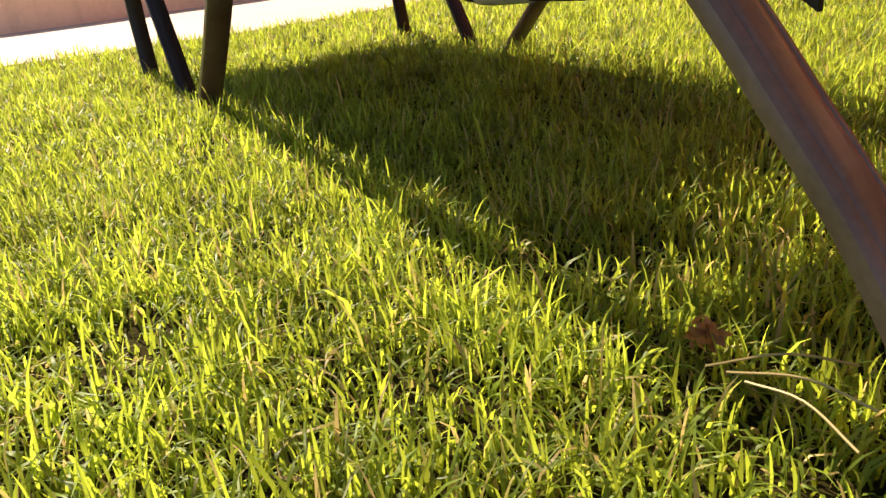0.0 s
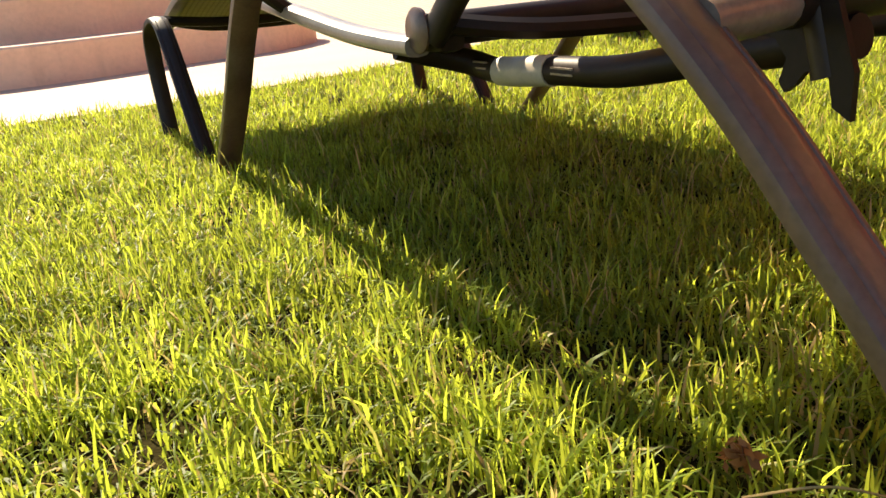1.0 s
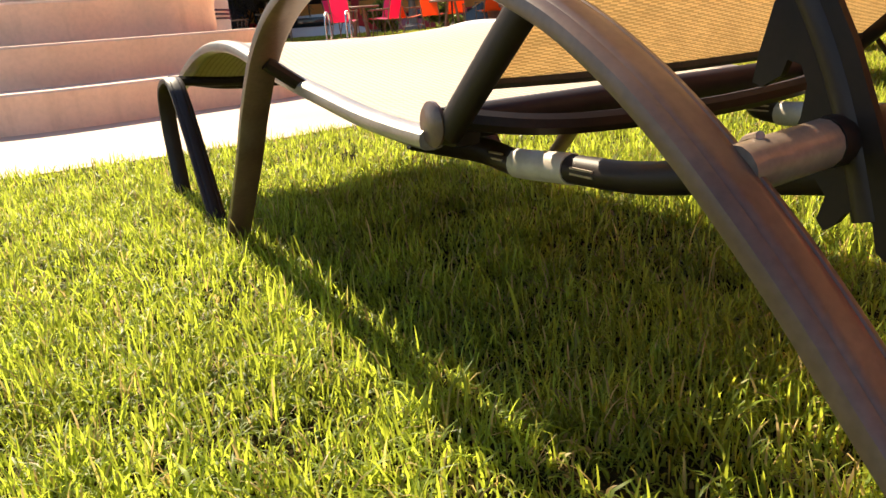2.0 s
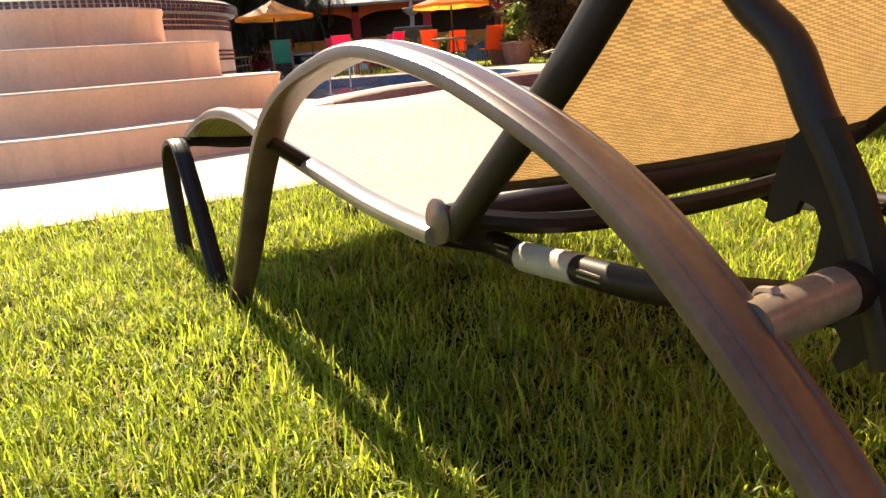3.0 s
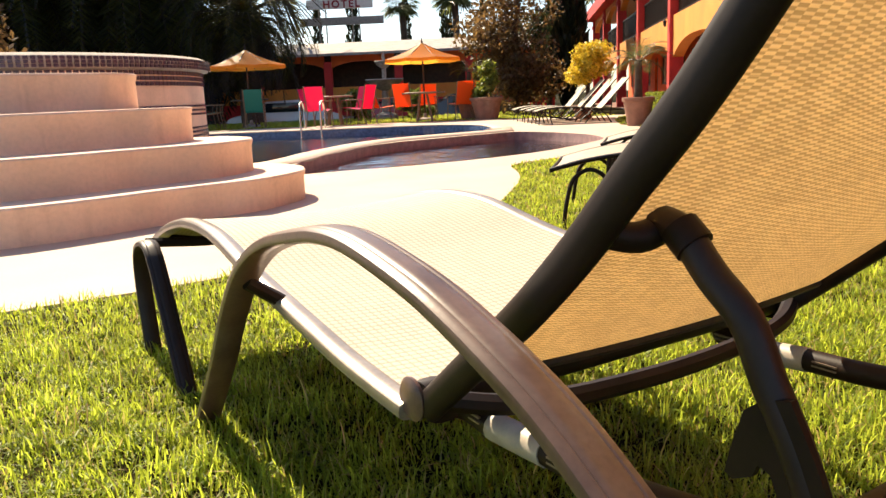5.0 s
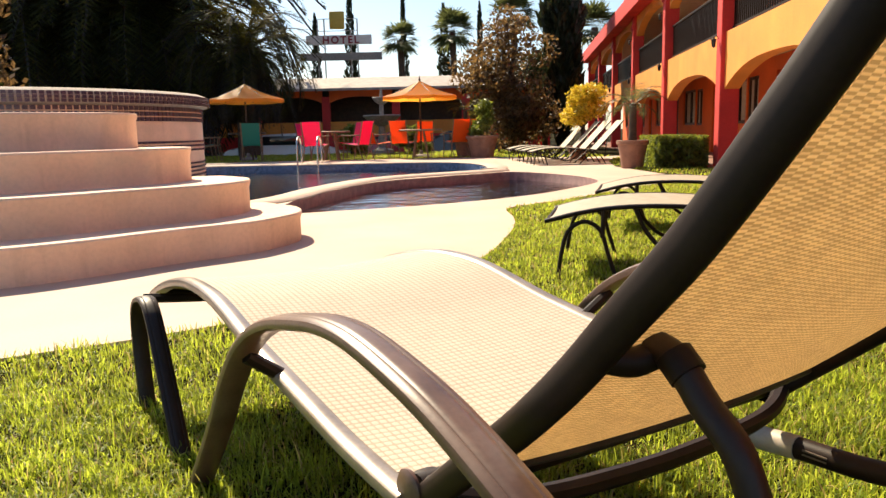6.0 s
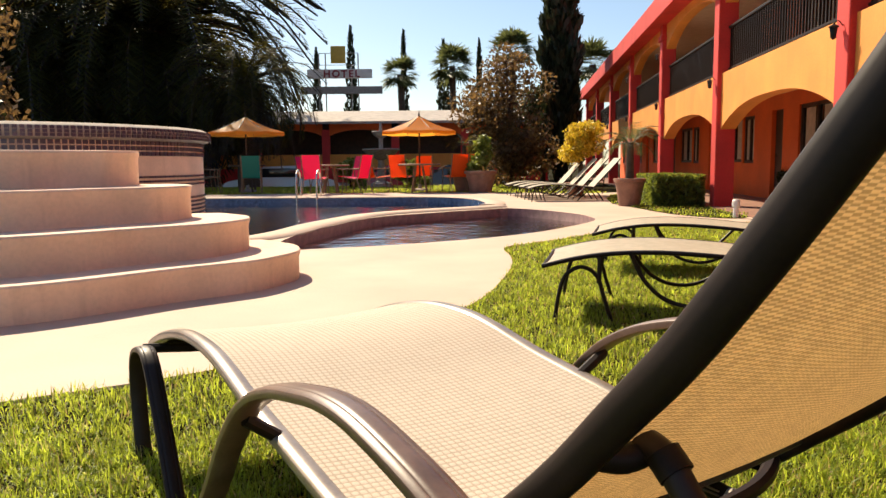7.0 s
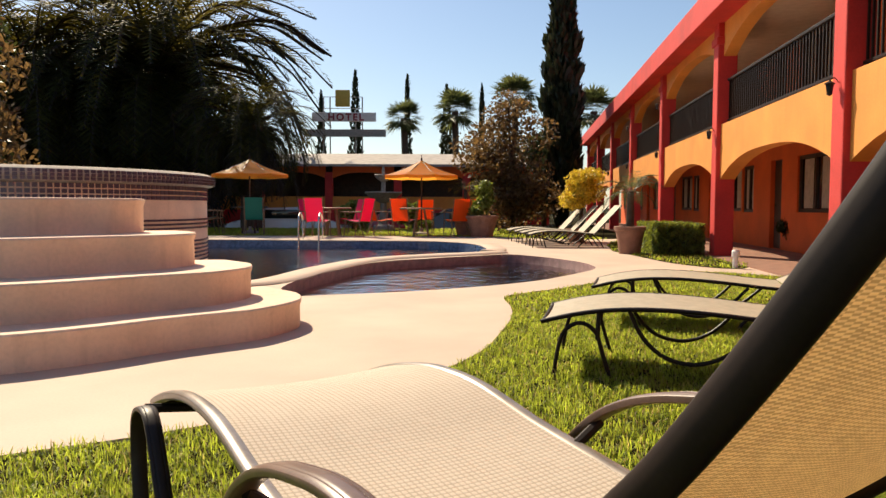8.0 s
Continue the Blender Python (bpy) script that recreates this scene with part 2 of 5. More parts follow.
M = dict(
    soil=material("soil", (0.032, 0.026, 0.008), 0.95, var=0.5, scale=6, fine=60, bump=0.6, dist=0.02, spec=0.03),
    grass=leaf_material("grass", (0.168, 0.228, 0.030), (0.575, 0.65, 0.06), 0.50, 0.44, patch=0.25, dry=(0.55, 0.40, 0.16), spec=0.22),
    patio=material("patio concrete", (0.57, 0.43, 0.335), 0.8, var=0.12, scale=1.3, fine=90, bump=0.12),
    plaster=material("cream plaster", (0.86, 0.62, 0.465), 0.85, var=0.14, scale=3.0, fine=45, bump=0.25, dist=0.006),
    tile_dark=material("dark purple mosaic", (0.07, 0.045, 0.075), 0.25, var=0.3, scale=20, fine=200, objvar=0.35),
    tile_rim=material("beige mosaic", (0.52, 0.42, 0.34), 0.35, var=0.2, scale=12, fine=90, island=0.3),
    grout=material("grout", (0.45, 0.38, 0.32), 0.9),
    pool_tile=material("blue pool tile", (0.08, 0.36, 0.55), 0.2, var=0.4, scale=15, fine=60),
    pool_navy=material("navy pool tile", (0.05, 0.10, 0.22), 0.25, var=0.4, scale=15, fine=60),
    pool_wall=material("maroon pool wall", (0.27, 0.135, 0.13), 0.5, var=0.3, scale=10, fine=80),
    water=water_material("pool water", (0.35, 0.6, 0.72)),
    water_shallow=water_material("shallow water", (0.7, 0.75, 0.88)),
    wading=material("lilac wading pool floor", (0.34, 0.34, 0.62), 0.4, var=0.35, scale=6, fine=50),
    ledge=material("lilac plaster ledge", (0.36, 0.25, 0.27), 0.6, var=0.3, scale=8, fine=60),
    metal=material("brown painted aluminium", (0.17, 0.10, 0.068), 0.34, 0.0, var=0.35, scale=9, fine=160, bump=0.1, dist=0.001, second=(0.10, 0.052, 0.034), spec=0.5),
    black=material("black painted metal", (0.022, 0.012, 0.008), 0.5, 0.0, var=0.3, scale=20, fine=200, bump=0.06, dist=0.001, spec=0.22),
    tan_metal=material("tan and sunlit metal", (0.30, 0.23, 0.18), 0.35, 0.3, var=0.3, scale=25, fine=200, bump=0.08, dist=0.001),
    label=material("white label", (0.50, 0.43, 0.35), 0.5, var=0.15, scale=30, fine=200, bump=0.02, dist=0.001),
    hem=material("brown hem", (0.045, 0.03, 0.02), 0.6, var=0.3, scale=40, fine=300),
    sling=sling_material("woven sling", (0.80, 0.68, 0.50), (0.46, 0.34, 0.20), (0.95, 0.74, 0.45), 0.50),
    sling_seat=sling_material("woven seat sling", (0.60, 0.505, 0.405), (0.43, 0.35, 0.27), (0.5, 0.36, 0.2), 0.04, step=0.0125, grid=True, rough=0.75, spec=0.25),
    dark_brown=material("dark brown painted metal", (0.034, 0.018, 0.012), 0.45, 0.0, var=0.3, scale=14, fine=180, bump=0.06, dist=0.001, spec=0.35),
    # pale tone carries the sunlight on top of the seat's side rails
    sunlit_rail=material("sunlit metal rail", (0.34, 0.28, 0.23), 0.3, 0.3, var=0.25, scale=12, fine=160, bump=0.06, dist=0.001),
    sling_far=material("pale sling", (0.42, 0.355, 0.255), 0.6, var=0.15, scale=20, fine=150),
    red=material("red painted plaster", (0.62, 0.036, 0.03), 0.7, var=0.18, scale=1.6, fine=40, bump=0.2, dist=0.006),
    orange=material("orange painted plaster", (0.78, 0.30, 0.05), 0.75, var=0.14, scale=1.4, fine=40, bump=0.2, dist=0.006),
    deep_orange=material("deep orange wall", (0.76, 0.13, 0.016), 0.75, var=0.16, scale=1.4, fine=40, bump=0.2, dist=0.006),
    ceiling=material("tan ceiling paint", (0.52, 0.37, 0.25), 0.8, var=0.1),
    wood=material("dark brown wood and indoor shade", (0.06, 0.03, 0.018), 0.5, var=0.4, scale=6, fine=80),
    teak=material("weathered wood", (0.25, 0.15, 0.08), 0.6, var=0.3, scale=8, fine=90),
    glass=material("dark window glass", (0.02, 0.025, 0.03), 0.06, var=0.1, bump=0.0),
    curtain=material("pale curtain", (0.5, 0.42, 0.32), 0.8, var=0.2, scale=10),
    terracotta=material("terracotta", (0.30, 0.15, 0.10), 0.75, var=0.25, scale=6, fine=60, bump=0.3, dist=0.006),
    rooftile=material("grey roof", (0.42, 0.36, 0.32), 0.8, var=0.25, scale=4, fine=40, bump=0.4, dist=0.02),
    canopy=leaf_material("orange canopy", (0.95, 0.34, 0.04), (1.0, 0.44, 0.05), 0.62, 0.06),
    pink=leaf_material("pink sling", (0.85, 0.03, 0.18), (0.9, 0.04, 0.16), 0.45, 0.03),
    orange_sling=leaf_material("orange sling", (0.9, 0.16, 0.02), (0.95, 0.18, 0.02), 0.45, 0.03),
    teal=leaf_material("teal sling", (0.02, 0.22, 0.17), (0.02, 0.25, 0.2), 0.3, 0.03),
    chrome=material("stainless steel", (0.6, 0.58, 0.55), 0.22, 1.0, var=0.1, bump=0.0),
    stone=material("grey stone", (0.34, 0.31, 0.28), 0.8, var=0.3, scale=12, fine=60),
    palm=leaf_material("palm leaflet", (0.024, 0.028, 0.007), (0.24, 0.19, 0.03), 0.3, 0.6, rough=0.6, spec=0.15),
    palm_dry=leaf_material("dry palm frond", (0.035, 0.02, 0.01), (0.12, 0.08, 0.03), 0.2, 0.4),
    bark=material("bark", (0.09, 0.06, 0.04), 0.9, var=0.4, scale=10, fine=60, bump=0.6, dist=0.02),
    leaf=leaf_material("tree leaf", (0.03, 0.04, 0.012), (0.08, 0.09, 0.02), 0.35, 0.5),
    leaf_brown=leaf_material("brownish leaf", (0.10, 0.065, 0.03), (0.26, 0.15, 0.05), 0.4, 0.5),
    leaf_yellow=leaf_material("golden leaf", (0.55, 0.42, 0.04), (0.85, 0.62, 0.05), 0.4, 0.35),
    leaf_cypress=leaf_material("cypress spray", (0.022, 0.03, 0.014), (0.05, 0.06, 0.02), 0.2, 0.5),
    leaf_hedge=leaf_material("hedge leaf", (0.10, 0.13, 0.025), (0.34, 0.38, 0.05), 0.35, 0.4),
    fan=leaf_material("fan palm leaf", (0.07, 0.09, 0.035), (0.2, 0.22, 0.07), 0.35, 0.4),
    white=material("white paint", (0.75, 0.72, 0.68), 0.5, var=0.1),
    sign_red=material("sign red", (0.26, 0.01, 0.02), 0.5, var=0.1),
    sign_yellow=material("sign yellow", (0.55, 0.38, 0.06), 0.5, var=0.1),
    car_white=material("white car paint", (0.7, 0.7, 0.7), 0.25, var=0.03, bump=0.0, coat=0.6),
    car_dark=material("dark car paint", (0.03, 0.035, 0.04), 0.2, var=0.05, bump=0.0, coat=0.6),
    car_red=material("red car paint", (0.3, 0.01, 0.015), 0.2, var=0.05, bump=0.0, coat=0.6),
    rubber=material("rubber", (0.02, 0.02, 0.02), 0.8, var=0.2),
    dry_leaf=leaf_material("dry leaf", (0.35, 0.15, 0.05), (0.45, 0.2, 0.06), 0.4, 0.3),
    straw=leaf_material("straw stem", (0.5, 0.36, 0.14), (0.4, 0.28, 0.1), 0.2, 0.2),
)


def streaked(m, color, amount=0.5):
    """Rain streaks and rubbed patches: a noise drawn out downwards, mixed over the material's colour."""
    nt = m.node_tree
    b = nt.nodes["Principled BSDF"]
    old = b.inputs["Base Color"].links[0].from_socket
    tc = nt.nodes.new("ShaderNodeTexCoord")
    mp = nt.nodes.new("ShaderNodeMapping")
    mp.inputs["Scale"].default_value = (9, 9, 0.9)
    n = nt.nodes.new("ShaderNodeTexNoise")
    n.inputs["Scale"].default_value, n.inputs["Detail"].default_value, n.inputs["Roughness"].default_value = 1.0, 7, 0.65
    ramp = nt.nodes.new("ShaderNodeMapRange")
    ramp.inputs["From Min"].default_value, ramp.inputs["From Max"].default_value = 0.55, 0.78
    ramp.inputs["To Max"].default_value = amount
    mix = nt.nodes.new("ShaderNodeMix")
    mix.data_type = 'RGBA'
    mix.inputs["B"].default_value = (*color, 1)
    nt.links.new(tc.outputs["Object"], mp.inputs["Vector"])
    nt.links.new(mp.outputs[0], n.inputs["Vector"])
    nt.links.new(n.outputs["Fac"], ramp.inputs["Value"])
    nt.links.new(ramp.outputs[0], mix.inputs["Factor"])
    nt.links.new(old, mix.inputs["A"])
    nt.links.new(mix.outputs["Result"], b.inputs["Base Color"])


streaked(M["plaster"], (0.52, 0.345, 0.235), 0.5)
streaked(M["orange"], (0.55, 0.18, 0.03), 0.35)
streaked(M["metal"], (0.26, 0.2, 0.16), 0.5)
streaked(M["terracotta"], (0.42, 0.3, 0.24), 0.4)


# ---- building blocks ----
def empty(name, m, label, category, group="", kind=""):
    ob = new(name)
    ob.matrix_world = m
    ob.empty_display_size = 0.1
    return tagged(ob, label, category, group, kind)


def mesh_of(bm, name, mat, smooth=False):
    bmesh.ops.recalc_face_normals(bm, faces=bm.faces)
    me = bpy.data.meshes.new(name)
    bm.to_mesh(me)
    bm.free()
    me.materials.append(mat)
    if smooth:
        me.shade_smooth()
        me.set_sharp_from_angle(angle=radians(40))
    return me


def part(name, bm, mat, parent=None, label="", smooth=True, at=None):
    """One mesh object under a thing, or top-level when there is no parent."""
    me = bm if isinstance(bm, bpy.types.Mesh) else mesh_of(bm, name, mat, smooth)
    ob = new(name, me)
    if parent is not None:
        ob.parent = parent
    if at is not None:
        ob.matrix_basis = at
    if label:
        tagged(ob, label)
    return ob


def box(bm, x0, x1, y0, y1, z0, z1, bevel=0.0):
    made = bmesh.ops.create_cube(bm, size=1, matrix=Matrix.Translation(((x0 + x1) / 2, (y0 + y1) / 2, (z0 + z1) / 2)) @ Matrix.Diagonal((x1 - x0, y1 - y0, z1 - z0, 1)))
    if bevel:
        edges = {e for v in made["verts"] for e in v.link_edges}
        bmesh.ops.bevel(bm, geom=list(edges), offset=bevel, segments=2, affect='EDGES', profile=0.6)
    return bm


def boxed(*a, **k):
    return box(bmesh.new(), *a, **k)


def smooth_path(pts, n=6):
    """Points on a Catmull-Rom curve through pts."""
    p = [Vector(q) for q in pts]
    p = [2 * p[0] - p[1]] + p + [2 * p[-1] - p[-2]]
    out = []
    for i in range(1, len(p) - 2):
        for k in range(n):
            t = k / n
            a, b, c, d = p[i - 1], p[i], p[i + 1], p[i + 2]
            out.append(0.5 * ((2 * b) + (c - a) * t + (2 * a - 5 * b + 4 * c - d) * t * t + (3 * b - a - 3 * c + d) * t ** 3))
    out.append(p[-2])
    return out


def sweep(path, side, section, bm=None, caps=True):
    """A bar along path; section is a ring of (across, up) offsets; side is the direction of "across"."""
    bm = bm or bmesh.new()
    side = Vector(side)
    rings = []
    for i, p in enumerate(path):
        tan = (path[min(i + 1, len(path) - 1)] - path[max(i - 1, 0)]).normalized()
        up = tan.cross(side).normalized()
        across = up.cross(tan).normalized()
        rings.append([bm.verts.new(p + across * u + up * v) for u, v in section])
    n = len(section)
    for a, b in zip(rings, rings[1:]):
        for k in range(n):
            bm.faces.new((a[k], a[(k + 1) % n], b[(k + 1) % n], b[k]))
    if caps:
        bm.faces.new(rings[0])
        bm.faces.new(rings[-1][::-1])
    return bm


def oval(w, h, n=12, power=2.0):
    ring = []
    for k in range(n):
        a = 2 * math.pi * k / n
        c, s = math.cos(a), math.sin(a)
        ring.append((math.copysign(abs(c) ** (2 / power), c) * w / 2, math.copysign(abs(s) ** (2 / power), s) * h / 2))
    return ring


def ribbed(w, h):
    """The arm's extrusion: a flat oval with two shallow grooves on its upper face."""
    top = [(-0.5, 0.0), (-0.47, 0.28), (-0.38, 0.42), (-0.30, 0.46), (-0.27, 0.40), (-0.24, 0.47), (-0.1, 0.5), (0.1, 0.5), (0.24, 0.47), (0.27, 0.40), (0.30, 0.46), (0.38, 0.42), (0.47, 0.28), (0.5, 0.0)]
    low = [(0.47, -0.3), (0.36, -0.45), (-0.36, -0.45), (-0.47, -0.3)]
    return [(u * w, v * h) for u, v in top + low]


def tube(pts, r, side=(0, 1, 0), n=8, steps=5, bm=None):
    path = smooth_path(pts, steps) if len(pts) > 2 else [Vector(p) for p in pts]
    tan = path[-1] - path[0]
    side = Vector(side)
    if abs(tan.normalized().dot(side)) > 0.9:
        side = Vector((0.3, 0.2, 1))
    return sweep(path, side, oval(2 * r, 2 * r, n), bm)


def lathe(profile, n=24, bm=None, at=(0, 0, 0)):
    """A turned form: profile of (radius, height)."""
    bm = bm or bmesh.new()
    at = Vector(at)
    rings = [[bm.verts.new(at + Vector((r * math.cos(2 * math.pi * k / n), r * math.sin(2 * math.pi * k / n), z))) for k in range(n)] for r, z in profile]
    for a, b in zip(rings, rings[1:]):
        for k in range(n):
            bm.faces.new((a[k], a[(k + 1) % n], b[(k + 1) % n], b[k]))
    bm.faces.new(rings[0][::-1])
    bm.faces.new(rings[-1])
    return bm


def sheet_mesh(name, mat, verts, faces, uvs=None, smooth=False):
    me = bpy.data.meshes.new(name)
    me.from_pydata([tuple(v) for v in verts], [], faces)
    if uvs is not None:
        lay = me.uv_layers.new(name="UVMap")
        idx = np.zeros(len(me.loops), dtype=np.int32)
        me.loops.foreach_get("vertex_index", idx)
        lay.data.foreach_set("uv", np.asarray(uvs, dtype=np.float32)[idx].ravel())
    me.materials.append(mat)
    if smooth:
        me.shade_smooth()
    me.update()
    return me


def quads_mesh(name, mat, corners):
    """Many loose quads: corners is an array (n, 4, 3)."""
    c = np.asarray(corners, dtype=np.float32)
    n = len(c)
    me = bpy.data.meshes.new(name)
    me.vertices.add(4 * n)
    me.vertices.foreach_set("co", c.ravel())
    me.loops.add(4 * n)
    me.loops.foreach_set("vertex_index", np.arange(4 * n, dtype=np.int32))
    me.polygons.add(n)
    me.polygons.foreach_set("loop_start", np.arange(0, 4 * n, 4, dtype=np.int32))
    me.update(calc_edges=True)
    me.materials.append(mat)
    return me


def fill(loops, z, bm=None):
    """A flat sheet at height z: the first loop is its outline, the others are holes."""
    from mathutils.geometry import tessellate_polygon
    bm = bm or bmesh.new()
    flat = [bm.verts.new((x, y, z)) for loop in loops for x, y in loop]
    for tri in tessellate_polygon([[Vector((x, y, 0)) for x, y in loop] for loop in loops]):
        try:
            bm.faces.new([flat[i] for i in tri])
        except ValueError:
            pass
    return bm


def skirt(bm, loop, z0, z1, closed=True):
    """An upright wall along a loop."""
    a = [bm.verts.new((x, y, z0)) for x, y in loop]
    b = [bm.verts.new((x, y, z1)) for x, y in loop]
    for k in range(len(loop) if closed else len(loop) - 1):
        j = (k + 1) % len(loop)
        bm.faces.new((a[k], a[j], b[j], b[k]))
    return bm


def curve2(pts, n=5):
    return [(p.x, p.y) for p in smooth_path([(x, y, 0) for x, y in pts], n)]


# ---- ground, patio, pool ----
NEAR_EDGE = curve2([(-9.0, -1.6), (-3.5, 1.22), (-1.9, 2.13), (-1.38, 2.45), (-0.96, 2.70), (-0.42, 3.14), (0.0, 3.71), (0.22, 4.2), (0.36, 4.76), (0.50, 5.48), (0.54, 6.04), (0.54, 6.62), (0.75, 6.95), (1.19, 7.4), (1.83, 8.25), (2.52, 9.1), (3.2, 9.25), (3.9, 8.6), (4.6, 7.6)], 5)
PATIO = NEAR_EDGE + [(6.2, 7.6), (6.8, 19.6)] + curve2([(3.4, 18.2), (1.3, 19.3), (0.2, 19.7), (-3.0, 19.9), (-8.0, 19.7), (-14.0, 19.0)], 4) + [(-16.0, 4.0), (-12.0, -2.4)]
WALL_IN = [(0.62, 12.12), (0.15, 11.76), (-0.22, 11.4), (-0.68, 10.98), (-1.03, 10.35), (-1.27, 9.4), (-1.44, 8.6), (-1.52, 8.0), (-1.54, 7.4), (-1.46, 6.95)]
WADING = curve2([(-1.24, 6.63), (-0.93, 6.77), (-0.64, 6.87), (-0.23, 7.07), (0.25, 7.38), (0.66, 7.72), (1.06, 8.15), (1.56, 8.92), (1.96, 9.74), (1.98, 10.6), (1.81, 11.25), (1.5, 11.95), (1.08, 12.45)] + WALL_IN, 4)
POOL = curve2([(-2.6, 7.55), (-2.1, 7.62), (-1.82, 8.1), (-1.69, 9.1), (-1.53, 10.0), (-1.27, 10.95), (-0.90, 11.62), (-0.42, 12.1), (0.05, 12.45), (0.55, 12.8), (0.79, 13.35), (0.82, 14.2), (0.66, 15.5), (0.2, 16.4), (-0.54, 16.85), (-2.06, 16.97), (-3.35, 17.08), (-4.4, 17.2), (-5.6, 17.15), (-8.5, 16.4), (-9.0, 12.0), (-6.0, 8.6)], 4)

PARKING = [(-9.6, 26.6), (3.1, 26.6), (3.1, 31.4), (-9.6, 31.4)]
bm = fill([[(-260, -260), (260, -260), (260, 400), (-260, 400)], PATIO, PARKING], -0.012)
ground = tagged(part("ground", bm, M["soil"], smooth=False), "brown soil of the lawn reaching to the horizon", "ground", kind="structure")
bm = skirt(fill([PARKING], -0.68), PARKING, -0.68, -0.012)
tagged(part("parking", bm, M["stone"], smooth=False), "sunken grey parking area behind the lawn", "parking", kind="structure")
bm = fill([PATIO, WADING, POOL], 0.0)
skirt(bm, PATIO, -0.2, 0.0)
patio = tagged(part("pavement", bm, M["patio"], smooth=False), "pale cream concrete patio round the pool", "pavement", kind="structure")
for loop, deep, name in ((WADING, -0.36, "wading_pool"), (POOL, -1.3, "swimming_pool")):
    big = deep < -1
    tagged(part(name + "_floor", fill([loop], deep), M["pool_tile"] if big else M["wading"], smooth=False), "blue tiled floor of the swimming pool" if big else "lilac tiled floor of the shallow wading pool", "pool floor", kind="structure")
    tagged(part(name + "_wall", skirt(bmesh.new(), loop, deep, 0.0), M["pool_navy"] if big else M["pool_wall"], smooth=False), "dark navy tiled wall of the swimming pool" if big else "maroon plastered wall of the wading pool", "pool wall", kind="structure")
bm = fill([POOL], -0.16)
tagged(part("water", bm, M["water"], smooth=False), "still dark blue water of the swimming pool", "water", kind="structure")
bm = fill([WADING], -0.132)
tagged(part("water", bm, M["water_shallow"], smooth=False), "clear shallow water of the wading pool", "water", kind="structure")
# the low curved wall between the two pools, with a rounded pale coping
WALL_LINE = [Vector((x, y, 0)) for x, y in curve2([(-2.3, 7.45), (-1.86, 7.6), (-1.66, 8.2), (-1.55, 9.0), (-1.38, 9.8), (-1.13, 10.7), (-0.78, 11.32), (-0.32, 11.76), (0.10, 12.1), (0.58, 12.46), (0.98, 12.85)], 5)]
pool_wall = empty("pool_wall", pose(0, 0, 0), "low curved maroon wall with a pale rounded coping between two pools", "wall", kind="structure")
part("body", sweep([p + Vector((0, 0, -0.25)) for p in WALL_LINE], (0, 0, 1), [(-0.23, -0.13), (-0.23, 0.13), (0.23, 0.13), (0.23, -0.13)]), M["pool_wall"], pool_wall)
part("ledge", sweep([Vector((x, y, -0.26)) for x, y in curve2([(1.22, 12.5)] + WALL_IN, 4)], (0, 0, 1), [(-0.10, -0.26), (-0.10, 0.14), (0.10, 0.14), (0.10, -0.26)]), M["ledge"], pool_wall, "pale lilac ledge along the wall")
part("coping", sweep([p + Vector((0, 0, 0.006)) for p in WALL_LINE], (0, 0, 1), [(b, a) for a, b in oval(0.36, 0.06, 10, 3)]), M["patio"], pool_wall, "pale concrete coping")
bm = bmesh.new()
FAR_RIM = [Vector((x, y, 0.012)) for x, y in curve2([(0.80, 13.1), (0.95, 13.5), (0.98, 14.3), (0.82, 15.6), (0.32, 16.52), (-0.5, 17.0), (-2.06, 17.12), (-3.35, 17.23), (-4.4, 17.35), (-5.6, 17.3), (-8.6, 16.5)], 5)]
tagged(part("pool_coping", sweep(FAR_RIM, (0, 0, 1), [(b, a) for a, b in oval(0.36, 0.05, 8, 3)]), M["patio"]), "pale rounded coping along the pool's edge", "coping", kind="structure")


# ---- lawn ----
def inside(loop, x, y):
    """Which of the points lie inside the loop."""
    hit = np.zeros(len(x), bool)
    for (x0, y0), (x1, y1) in zip(loop, loop[1:] + loop[:1]):
        cross = ((y0 > y) != (y1 > y)) & (x < (x1 - x0) * (y - y0) / (y1 - y0 + 1e-12) + x0)
        hit ^= cross
    return hit


